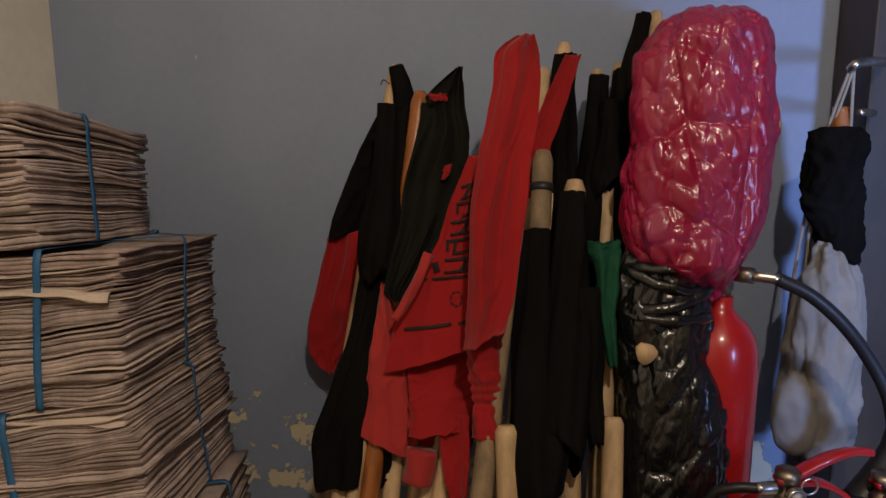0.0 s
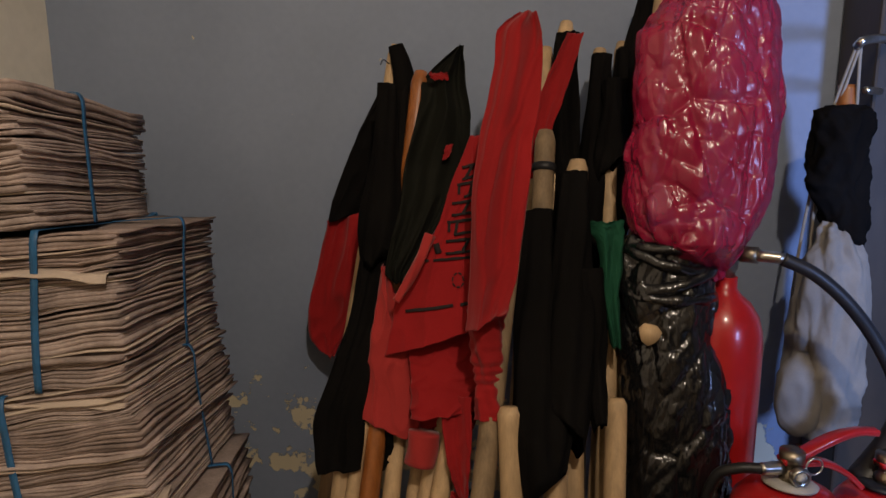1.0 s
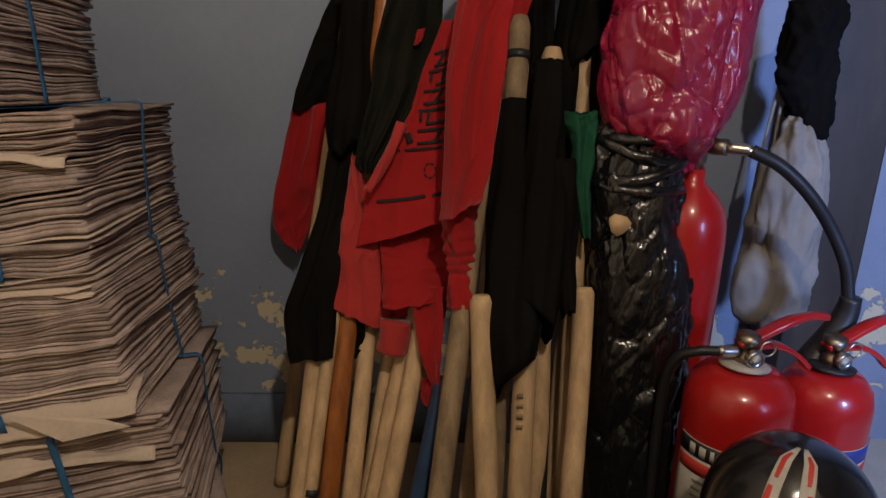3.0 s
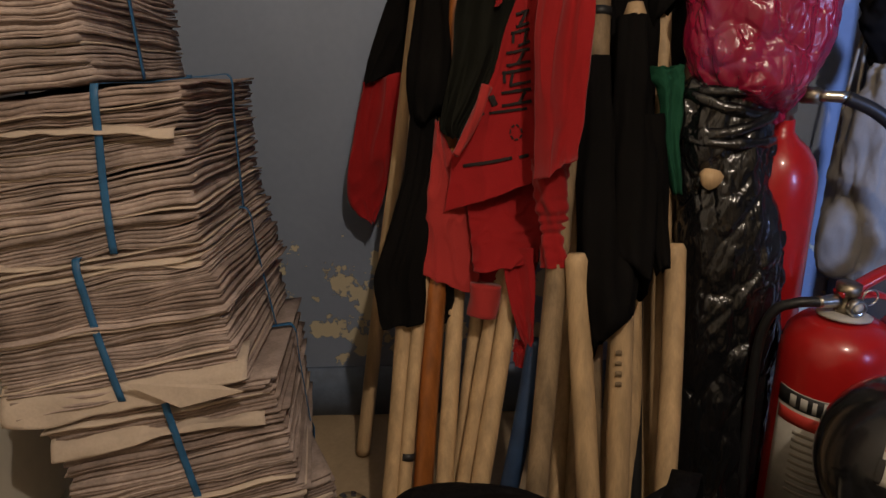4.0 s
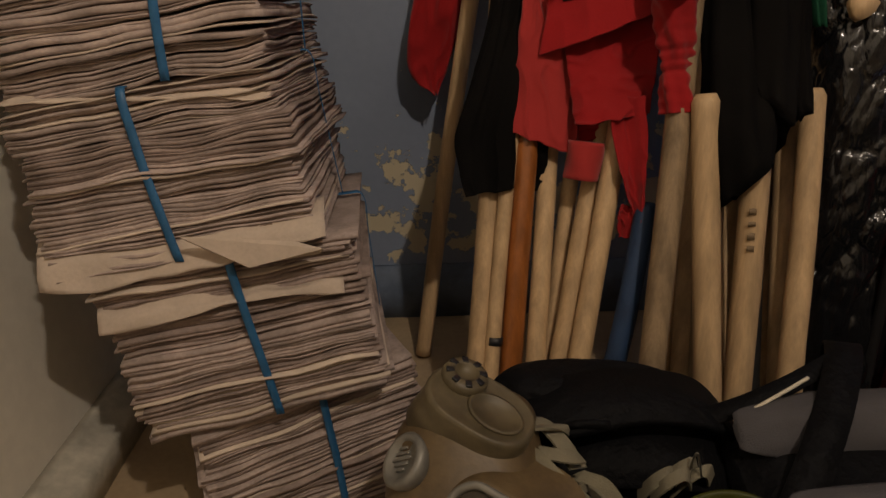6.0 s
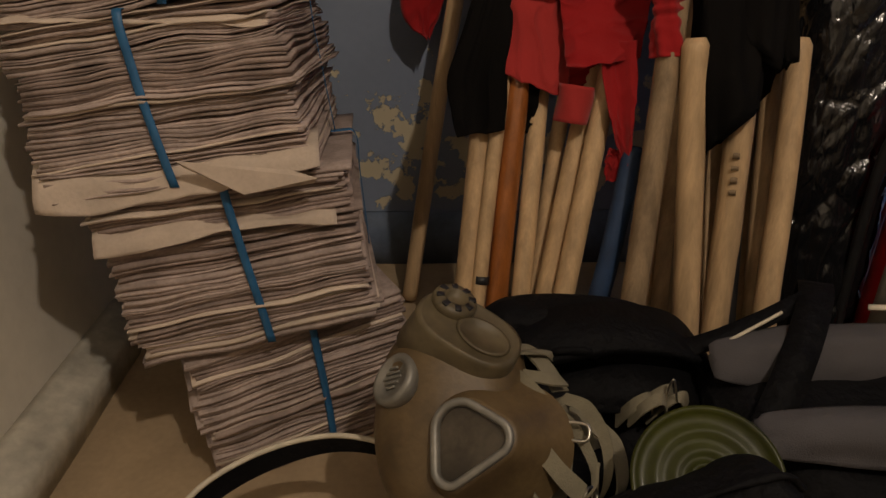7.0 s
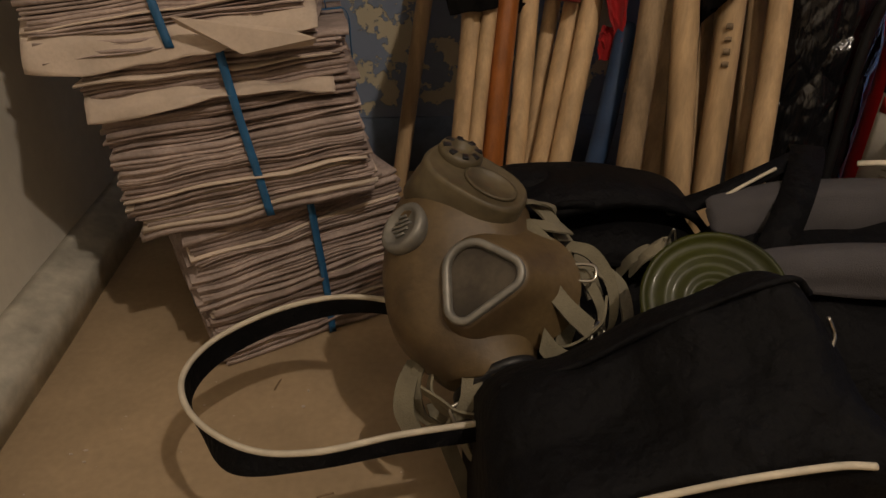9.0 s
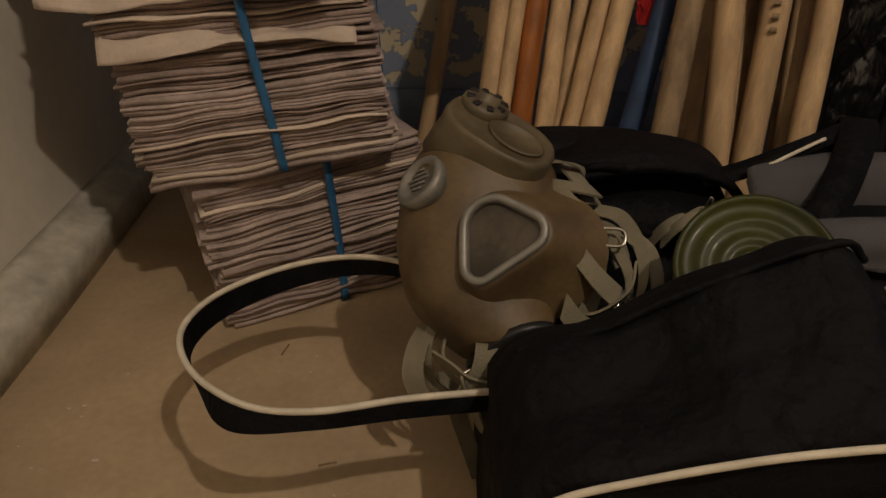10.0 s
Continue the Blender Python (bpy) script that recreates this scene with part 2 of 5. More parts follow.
def ribbon(points, width, thick=0.0015, n=None, bm=None):
    """A flat band along the points; width is the vector across it, or a list of such vectors."""
    bm = bm or bmesh.new()
    n = n or 6 * (len(points) - 1)
    path = spline(points, n)
    ws = spline(width, n) if isinstance(width, list) else [Vector(width)] * (n + 1)
    rings = []
    for i, p in enumerate(path):
        d = (path[min(i + 1, n)] - path[max(i - 1, 0)]).normalized()
        w = ws[i]
        t = d.cross(w).normalized() * thick / 2
        rings.append([p - w / 2 - t, p + w / 2 - t, p + w / 2 + t, p - w / 2 + t])
    skin(bm, rings)
    bmesh.ops.recalc_face_normals(bm, faces=bm.faces)
    return bm


def sheet(fn, nu, nv, thick):
    """A thin sheet fn(u, v), with u and v from 0 to 1, given thickness towards the room."""
    bm = bmesh.new()
    P = [[Vector(fn(i / nu, j / nv)) for i in range(nu + 1)] for j in range(nv + 1)]
    front = [[bm.verts.new(p) for p in row] for row in P]
    back = []
    for j in range(nv + 1):
        row = []
        for i in range(nu + 1):
            a = P[j][min(i + 1, nu)] - P[j][max(i - 1, 0)]
            b = P[min(j + 1, nv)][i] - P[max(j - 1, 0)][i]
            k = a.cross(b)
            row.append(bm.verts.new(P[j][i] + (k.normalized() if k.length > 1e-9 else Vector((0, 1, 0))) * thick))
        back.append(row)
    for j in range(nv):
        for i in range(nu):
            bm.faces.new((front[j][i], front[j][i + 1], front[j + 1][i + 1], front[j + 1][i]))
            bm.faces.new((back[j][i], back[j + 1][i], back[j + 1][i + 1], back[j][i + 1]))
    edge = [(0, i) for i in range(nu + 1)] + [(j, nu) for j in range(1, nv + 1)] + \
           [(nv, i) for i in range(nu - 1, -1, -1)] + [(j, 0) for j in range(nv - 1, 0, -1)]
    for a, b in zip(edge, edge[1:] + edge[:1]):
        bm.faces.new((front[a[0]][a[1]], back[a[0]][a[1]], back[b[0]][b[1]], front[b[0]][b[1]]))
    bmesh.ops.recalc_face_normals(bm, faces=bm.faces)
    return bm


def smoothstep(x):
    x = max(0.0, min(1.0, x))
    return x * x * (3 - 2 * x)


def along(rows, s, c):
    """Column c of rows at the share s of the way, smoothly."""
    k = min(s, 0.99999) * (len(rows) - 1)
    i, u = int(k), k - int(k)
    p = [rows[max(i - 1, 0)][c], rows[i][c], rows[i + 1][c], rows[min(i + 2, len(rows) - 1)][c]]
    t1, t2 = (p[2] - p[0]) / 2, (p[3] - p[1]) / 2
    return (2 * u ** 3 - 3 * u * u + 1) * p[1] + (u ** 3 - 2 * u * u + u) * t1 + (3 * u * u - 2 * u ** 3) * p[2] + (u ** 3 - u * u) * t2


def lean(z):
    """How far back the leaning poles stand at the height z."""
    return 0.975 + 0.38 * z


# ---- the room ----
WX, WY, RX = -0.57, 1.586, 1.17
single("wall_north", boxed((WX - 0.15, WY, -0.1), (RX + 2.2, WY + 0.15, 2.6)), BLUE_WALL, "blue painted back wall with paint flaked off near the floor", kind="structure", smooth=False)
single("wall_west", boxed((WX - 0.15, -2.2, -0.1), (WX, WY, 2.6)), CREAM_WALL, "cream painted side wall with scuffs", kind="structure", smooth=False)
single("wall_south", boxed((WX - 0.15, -2.35, -0.1), (RX + 2.2, -2.2, 2.6)), DARK_UNSEEN_WALL, "unseen wall behind the camera, darkened to dim bounced light", kind="structure", smooth=False)
single("wall_east", boxed((RX, 1.45, -0.1), (RX + 0.1, WY, 2.6)), CREAM_WALL, "cream wall beside the doorway", kind="structure", smooth=False)
# Unseen wall; its edge at y 0.18 keeps the blue lamp off the near bags.
single("wall_east_near", boxed((RX, -2.2, -0.1), (RX + 0.1, 0.18, 2.6)), DARK_UNSEEN_WALL, "unseen dark wall by the doorway that cuts off the blue light", kind="structure", smooth=False)
single("wall_east_head", boxed((RX, 0.18, 2.05), (RX + 0.1, 1.45, 2.6)), CREAM_WALL, "cream wall over the doorway", kind="structure", smooth=False)
single("wall_far_east", boxed((RX + 2.2, -2.35, -0.1), (RX + 2.35, WY + 0.15, 2.6)), CREAM_WALL, "pale wall of the next room", kind="structure", smooth=False)
single("floor", boxed((WX - 0.15, -2.35, -0.12), (RX + 0.04, WY + 0.15, 0.0)), FLOOR, "worn beige screed floor with stains", kind="structure", smooth=False)
single("floor_next_room", boxed((RX + 0.04, -2.35, -0.12), (RX + 2.35, WY + 0.15, -0.002)), FAR_FLOOR, "pale floor of the next room", kind="structure", smooth=False)
single("ceiling", boxed((WX - 0.15, -2.35, 2.6), (RX + 2.35, WY + 0.15, 2.7)), CEIL, "plain unseen ceiling, darkened to dim bounced light", kind="structure", smooth=False)


def skirting_profile(bm, place, run, out, depth, high):
    """A plaster skirting with a sloped, worn top, along run from place, standing out from the wall."""
    run, out = Vector(run), Vector(out)
    n = 40
    rings = []
    for i in range(n + 1):
        w = 1 + 0.06 * noise.noise(Vector((i * 0.35, high * 9, 3)))
        q = Vector(place) + run * (i / n)
        rings.append([q + out * (depth * a * w) + Vector((0, 0, high * b)) for a, b in ((0, 0), (1, 0), (1.0, 0.60), (0.93, 0.72), (0.25, 0.98), (0, 1.0))])
    skin(bm, rings)
    bmesh.ops.recalc_face_normals(bm, faces=bm.faces)
    return bm


single("baseboard_west", skirting_profile(bmesh.new(), (WX, -2.2, 0), (0, WY + 2.2, 0), (1, 0, 0), 0.066, 0.080), SKIRT, "worn cream plaster skirting with chips", kind="structure")
single("baseboard_north", skirting_profile(bmesh.new(), (WX + 0.056, WY, 0.0), (RX - WX - 0.06, 0, 0), (0, -1, 0), 0.030, 0.125), SKIRT_BLUE, "blue painted skirting along the back wall", kind="structure")

# door frame of the opening to the next room
frame_ob = tagged(new("door_frame"), "dark brown painted door frame, chipped", "door frame", kind="structure")
part("jamb", boxed((RX - 0.035, 1.43, 0), (RX + 0.11, 1.575, 2.12), 0.006), FRAME, frame_ob, smooth=False)
# This near jamb is unseen, added at the edge that cuts the blue lamp.
part("jamb", boxed((RX - 0.02, 0.15, 0), (RX + 0.11, 0.20, 2.12), 0.006), FRAME, frame_ob, smooth=False)
part("head", boxed((RX - 0.02, 0.20, 2.04), (RX + 0.11, 1.43, 2.12), 0.006), FRAME, frame_ob, smooth=False)

# the bulb that lights the room
bulb = thing("pendant_bulb", "bare warm bulb hanging from the ceiling on a cord", "lamp", at=(0.60, -0.38, 2.6))
part("cord", tube([(0.60, -0.38, 2.6), (0.60, -0.38, 2.18)], 0.003, 8), RUBBER, bulb)
part("holder", lathe([(0.012, 0.0), (0.02, 0.01), (0.02, 0.06), (0.01, 0.075)], 20, pose(0.60, -0.38, 2.12)), RUBBER, bulb)
settle(bulb)


# ---- bundles of newspapers ----
def newspaper(level, quad, rise, thick, rng, ragged, shift):
    """One folded paper: the quad holds front-left, front-right, rear-right, rear-left in plan; rise(u, v) is its height."""
    fl, fr, rr, rl = [Vector(q) for q in quad]
    ph, ang = rng.uniform(0, 6.28), rng.uniform(-1, 1) * 0.02 * ragged
    mid = (fl + fr + rr + rl) / 4
    dx, dy = shift[0] + rng.uniform(-1, 1) * 0.005 * ragged, shift[1] + rng.uniform(-1, 1) * 0.005 * ragged
    curl = rng.uniform(-0.5, 1.0) ** 3 * 0.007 * ragged
    short = rng.uniform(0.0, 0.007)
    nu, nv = 12, 7
    rings = []
    for j in range(nv + 1):
        v = j / nv
        ring_top, ring_bot = [], []
        for i in range(nu + 1):
            u = i / nu
            p = (fl * (1 - u) + fr * u) * (1 - v) + (rl * (1 - u) + rr * u) * v
            q = p - mid
            q = Vector((q.x * math.cos(ang) - q.y * math.sin(ang), q.x * math.sin(ang) + q.y * math.cos(ang))) * (1 - short) + mid + Vector((dx, dy))
            wave = 0.0080 * noise.noise(Vector((u * 4, v * 3, level * 0.13))) + 0.0010 * noise.noise(Vector((u * 7, v * 5, level * 0.9))) + 0.0006 * math.sin(u * 5 + ph) * ragged
            edge = max(abs(u - 0.5), abs(v - 0.5)) * 2
            lift = curl * smoothstep((edge - 0.6) / 0.4) * (u - 0.2)
            fray = 0.0022 * noise.noise(Vector((u * 23, v * 19, level * 3.7)))
            puff = thick * (0.5 if edge < 0.99 else 0.44)
            zz = rise(u, v) + wave + lift
            ring_top.append(Vector((q.x + fray, q.y + fray, zz + puff)))
            ring_bot.append(Vector((q.x + fray, q.y + fray, zz - puff)))
        rings.append((ring_top, ring_bot))
    bm = bmesh.new()
    top = [[bm.verts.new(p) for p in r[0]] for r in rings]
    bot = [[bm.verts.new(p) for p in r[1]] for r in rings]
    for j in range(nv):
        for i in range(nu):
            bm.faces.new((top[j][i], top[j][i + 1], top[j + 1][i + 1], top[j + 1][i]))
            bm.faces.new((bot[j][i], bot[j + 1][i], bot[j + 1][i + 1], bot[j][i + 1]))
    edge = [(0, i) for i in range(nu + 1)] + [(j, nu) for j in range(1, nv + 1)] + \
           [(nv, i) for i in range(nu - 1, -1, -1)] + [(j, 0) for j in range(nv - 1, 0, -1)]
    for a, b in zip(edge, edge[1:] + edge[:1]):
        bm.faces.new((top[a[0]][a[1]], bot[a[0]][a[1]], bot[b[0]][b[1]], top[b[0]][b[1]]))
    return bm


def bundle(under, over, low, high, count, seed, strap_u, strap_v, label):
    """A strapped pile of papers; under and over are its heights at front left, front right and the rear, low and high its plan at the bottom and the top."""
    rng = random.Random(seed)
    root = thing("newspaper_bundle", label, "newspapers", "stack of newspaper bundles", (low[0][0], low[0][1], under[0]))
    steps = [rng.choice((0.3, 0.45, 0.7, 1.0, 1.0, 1.4, 1.8)) * rng.uniform(0.8, 1.2) for _ in range(count)]
    total = sum(steps)

    def height(s, u, v):
        a, b, c = [p * (1 - s) + q * s for p, q in zip(under, over)]
        return (a * (1 - u) + b * u) * (1 - v) + c * v

    done, shift, tone = 0.0, (0.0, 0.0), PAPER
    for k in range(count):
        share = steps[k] / total
        s = done + share / 2
        quad = [(Vector(a) * (1 - s) + Vector(b) * s) for a, b in zip(low, high)]
        ragged = rng.choice((0.3, 0.5, 0.8, 1.0, 1.7))
        if rng.random() < 0.16:
            shift = (rng.uniform(-0.006, 0.006), rng.uniform(-0.006, 0.006))
            tone = rng.choice((PAPER, PAPER, PAPER_DARK))
        light = rng.random() < 0.09
        part("newspaper", newspaper(seed * 50 + k, quad, lambda u, v, s=s: height(s, u, v), share * (over[1] - under[1]) * 1.06, rng, ragged * (1.6 if light else 1.0), shift), PAPER_LIGHT if light else tone, root)
        done += share

    def at(quad, u, v):
        fl, fr, rr, rl = [Vector(q) for q in quad]
        return (fl * (1 - u) + fr * u) * (1 - v) + (rl * (1 - u) + rr * u) * v

    # one strap runs round front, top and rear, the other round the sides
    for (u0, v0, u1, v1) in ((strap_u, 0, strap_u, 1), (1, strap_v, 0, strap_v)):
        a0, b0 = at(low, u0, v0), at(low, u1, v1)
        a1, b1 = at(high, u0, v0), at(high, u1, v1)
        out_a, out_b = (a0 - b0).normalized() * 0.0085, (b0 - a0).normalized() * 0.0085
        w = Vector((-(out_a.y), out_a.x, 0)).normalized() * 0.0108
        pts = []
        for s in (0.0, 0.25, 0.5, 0.75, 1.0):
            q = a0 * (1 - s) + a1 * s + out_a
            sway = 0.004 * math.sin(seed + s * 3)
            pts.append(Vector((q.x, q.y, 0.002 + height(s, u0, v0))) + w.normalized() * sway)
        q = a1 - out_a * 3
        pts.append(Vector((q.x, q.y, height(1, u0, v0) + 0.006)))
        q = (a1 + b1) / 2
        pts.append(Vector((q.x, q.y, height(1, (u0 + u1) / 2, (v0 + v1) / 2) + 0.004)))
        q = b1 - out_b * 3
        pts.append(Vector((q.x, q.y, height(1, u1, v1) + 0.006)))
        for s in (1.0, 0.5, 0.0):
            q = b0 * (1 - s) + b1 * s + out_b
            pts.append(Vector((q.x, q.y, 0.002 + height(s, u1, v1))))
        part("strap", ribbon(pts, w, 0.0012, 40), STRAP, root, "blue plastic packing strap")
    settle(root)
    return root


B5L = [(-0.245, 0.852), (0.018, 0.995), (-0.14, 1.32), (-0.40, 1.18)]
B5H = [(-0.272, 0.862), (0.022, 0.985), (-0.13, 1.33), (-0.42, 1.20)]
B4L = [(-0.325, 0.852), (-0.012, 0.918), (-0.075, 1.29), (-0.385, 1.23)]
B4H = [(-0.360, 0.872), (-0.042, 0.932), (-0.080, 1.31), (-0.395, 1.25)]
B3L = [(-0.395, 0.862), (-0.078, 0.922), (-0.105, 1.31), (-0.42, 1.26)]
B3H = [(-0.432, 0.905), (-0.123, 0.944), (-0.122, 1.325), (-0.43, 1.30)]
B2L = [(-0.430, 0.915), (-0.124, 0.945), (-0.134, 1.33), (-0.44, 1.31)]
B2H = [(-0.425, 0.935), (-0.120, 0.956), (-0.134, 1.34), (-0.44, 1.32)]
B1L = [(-0.535, 0.925), (-0.228, 0.944), (-0.241, 1.30), (-0.545, 1.29)]
B1H = [(-0.545, 0.925), (-0.243, 0.940), (-0.239, 1.30), (-0.545, 1.29)]
bundle((0.002, 0.002, 0.002), (0.216, 0.256, 0.230), B5L, B5H, 60, 1, 0.56, 0.5, "strapped bundle of folded newspapers lying on the floor")
bundle((0.219, 0.259, 0.233), (0.456, 0.477, 0.440), B4L, B4H, 54, 2, 0.53, 0.55, "strapped bundle of folded newspapers, askew in the stack")
bundle((0.459, 0.480, 0.443), (0.650, 0.690, 0.655), B3L, B3H, 64, 3, 0.46, 0.55, "strapped bundle of newspapers with a loose wrapper sheet below")
bundle((0.653, 0.693, 0.658), (0.886, 0.912, 0.872), B2L, B2H, 58, 4, 0.63, 0.55, "strapped bundle of newspapers with rumpled pale sheets")
bundle((0.889, 0.915, 0.875), (1.120, 1.116, 1.066), B1L, B1H, 52, 5, 0.42, 0.42, "strapped bundle of newspapers on top of the stack")


# ---- poles ----
def pole(name, label, mat, low, high, radius, seed, cut=0.0, bands=()):
    """A round pole from (x, z) to (x, z) on the leaning plane, pushed by dy; low and high are (x, z, dy)."""
    rng = random.Random(seed)
    a = Vector((low[0], lean(low[1]) + low[2], low[1]))
    b = Vector((high[0], lean(high[1]) + high[2], high[1]))
    root = thing(name, label, "pole", "flag poles leaning on the wall", a)
    bow = Vector((rng.uniform(-1, 1), rng.uniform(-1, 1), 0)) * 0.004
    pts = [a, a.lerp(b, 0.33) + bow, a.lerp(b, 0.66) - bow * 0.5, b]

    def rad(s, ang):
        r = radius * (1 - 0.08 * s + 0.03 * noise.noise(Vector((math.cos(ang), math.sin(ang), s * 6 + seed))))
        if s > 0.985:
            r *= 0.93
        if s > 0.999:
            r *= 0.9 - cut * 0.3
        return r
    part("shaft", tube(pts, rad, 16, 60), mat, root)
    for s in bands:
        p, q = a.lerp(b, s), a.lerp(b, s + 0.013)
        part("tape_band", tube([p, q], radius * 1.05, 16, 2), TAPE, root, "black tape band")
    settle(root)
    return root


def stick(label, mat, x0, slope, top, radius, seed, y0=0.994, rise=0.38, bands=(), name="flag_pole"):
    """A pole through (x0, y0) just over the floor, with its slope across and its rise towards the wall for each metre of height."""
    ends = []
    for z in (0.008, top):
        ends.append((x0 + slope * (z - 0.05), z, y0 + rise * (z - 0.05) - lean(z)))
    return pole(name, label, mat, ends[0], ends[1], radius, seed, 0.5, bands)


stick("long pale wooden flag pole standing close to the wall", WOOD, 0.018, 0.166, 1.208, 0.0165, 1, 1.388, 0.113)
stick("pale wooden pole with a flattened end under a black flag", WOOD, 0.099, 0.108, 1.10, 0.0195, 2, 0.997, 0.395)
stick("thin pale wooden pole with a tape band", WOOD, 0.122, 0.117, 0.92, 0.0125, 3, 0.985, 0.38, (0.245,))
stick("orange varnished wooden pole with a black flag", WOOD_ORANGE, 0.156, 0.105, 1.145, 0.0185, 4, 1.010, 0.345)
stick("pale squared wooden pole", WOOD, 0.193, 0.102, 0.70, 0.0165, 5, 0.995, 0.41)
stick("slim pale wooden pole", WOOD, 0.207, 0.176, 0.60, 0.014, 20, 1.036, 0.38)
stick("pale wooden pole with a tape band", WOOD, 0.213, 0.223, 0.58, 0.0175, 6, 1.000, 0.38, (0.225,))
stick("pale wooden pole under a red flag", WOOD, 0.245, 0.190, 0.58, 0.018, 7, 0.984, 0.34)
stick("blue painted wooden pole", BLUE_STICK, 0.290, 0.209, 0.45, 0.0175, 8, 0.960, 0.32)
stick("weathered grey-brown pole carrying the folded red flag", WOOD_DARK, 0.336, 0.123, 1.16, 0.0190, 9, 0.880, 0.358)
stick("thick pale wooden pole leaning between the flags", WOOD, 0.455, -0.045, 0.615, 0.0205, 10, 0.930, 0.22)
stick("pale stamped wooden pole under a black flag", WOOD, 0.495, 0.016, 0.56, 0.0205, 11, 0.945, 0.19)
stick("slim dark painted pole with worn bands", RUBBER, 0.540, 0.035, 0.85, 0.012, 12, 0.985, 0.36)
stick("pale wooden pole with a knot near its end", WOOD, 0.584, 0.050, 0.60, 0.0195, 13, 0.960, 0.31)
stick("pale wooden pole behind the green rag", WOOD, 0.587, 0.039, 1.02, 0.0175, 21)
stick("pale pole with its cut end over a rolled flag", WOOD, 0.528, 0.030, 0.985, 0.0205, 22, 1.010, 0.285)
stick("pale wooden flag pole top with red and black flag", WOOD, 0.434, 0.1, 1.242, 0.018, 14, 1.014, 0.38)
stick("pale wooden flag pole behind the red flag", WOOD, 0.405, 0.097, 1.195, 0.017, 15, 1.044, 0.38)
stick("pale wooden flag pole wrapped in black cloth", WOOD, 0.495, 0.11, 1.19, 0.018, 16, 1.034, 0.38)
stick("pale wooden flag pole wrapped in black cloth", WOOD, 0.564, 0.09, 1.205, 0.016, 17, 1.054, 0.38)
stick("pale wooden flag pole inside the pink bag", WOOD, 0.567, 0.142, 1.31, 0.017, 18, 1.044, 0.38)
stick("weathered pole with a ring groove near its top", WOOD_DARK, 0.443, 0.06, 1.035, 0.0205, 19, 0.939, 0.38, (0.93,))


# ---- flags ----
def flag_sheet(rows, off, folds, depth, seed, thick=0.0018, nu=36, nv=48, curl=0.0):
    def fn(u, v):
        z, xl, xr = along(rows, v, 0), along(rows, v, 1), along(rows, v, 2)
        x = xl + (xr - xl) * u
        y = lean(z) - off
        a = depth * math.sin(2 * math.pi * folds * u + seed + 2.2 * v + 0.8 * math.sin(v * 5 + seed))
        a += 0.7 * depth * noise.noise(Vector((u * 3.5, v * 5, seed * 1.7)))
        a += 0.35 * depth * (1 - 2 * abs(noise.noise(Vector((u * 6 + v * 4, v * 6 - u * 5, seed * 3.1)))))
        wrap = curl * (2 * u - 1) ** 2
        return (x + 0.003 * noise.noise(Vector((v * 9, seed, u * 2))), y - a + wrap, z + 0.004 * noise.noise(Vector((u * 7, seed, 1))))
    return sheet(fn, nu, nv, thick)


def flag(label, mat, rows, off, folds, depth, seed, curl=0.02, name="flag"):
    root = thing(name, label, "flag", "flags wrapped on poles", (rows[0][1], lean(rows[0][0]), rows[0][0]))
    part("cloth", flag_sheet(rows, off, folds, depth, seed, curl=curl), mat, root)
    return root


def drape(rows, folds, depth, seed, curl=0.0):
    """A hanging cloth over rows of (left x, left z, right x, right z, y): soft pleats that run down it, with sharper creases across."""
    def fn(u, v):
        xl, zl, xr, zr, y = [along(rows, v, c) for c in range(5)]
        w = u + 0.06 * noise.noise(Vector((v * 3, seed, u * 2)))
        a = depth * math.sin(2 * math.pi * folds * w + seed + 0.9 * math.sin(v * 4 + seed))
        a += 0.8 * depth * noise.noise(Vector((u * 3.2, v * 2.2, seed * 1.7)))
        ridge = 1 - 2 * abs(noise.noise(Vector((u * 2.6 + v * 2.4, v * 3.4 - u * 1.8, seed * 3.1))))
        a += 0.75 * depth * max(0.0, ridge) ** 3
        wrap = curl * (2 * u - 1) ** 2
        return Vector((xl + (xr - xl) * u + 0.0025 * noise.noise(Vector((v * 9, seed, u * 2))), y - a + wrap,
                       zl + (zr - zl) * u + 0.003 * noise.noise(Vector((u * 6, seed, v * 2)))))
    return fn


def hung(label, mat, rows, folds, depth, seed, curl=0.012):
    root = thing("flag", label, "flag", "flags wrapped on poles", (rows[0][0], rows[0][4], rows[0][1]))
    part("cloth", sheet(drape(rows, folds, depth, seed, curl), 44, 60, 0.0018), mat, root)
    return root


def panel(name, root, mat, rows, folds, depth, seed, label, curl=0.0):
    return part(name, sheet(drape(rows, folds, depth, seed, curl), 30, 36, 0.0016), mat, root, label)


F1 = hung("black and red flag hanging from a pale pole", BLACK,
          [(0.187, 1.135, 0.237, 1.181, 1.52), (0.145, 1.065, 0.242, 1.078, 1.515), (0.105, 0.981, 0.239, 0.972, 1.51), (0.073, 0.902, 0.207, 0.887, 1.505), (0.054, 0.837, 0.149, 0.864, 1.5)], 1.3, 0.010, 1)
panel("red_panel", F1, RED, [(0.054, 0.839, 0.149, 0.866, 1.5), (0.035, 0.759, 0.133, 0.761, 1.495), (0.013, 0.669, 0.116, 0.684, 1.49), (0.006, 0.595, 0.093, 0.611, 1.49), (0.027, 0.555, 0.073, 0.563, 1.49), (0.054, 0.538, 0.061, 0.538, 1.49)], 1.1, 0.012, 1.3, "dark red lower panel", 0.02)
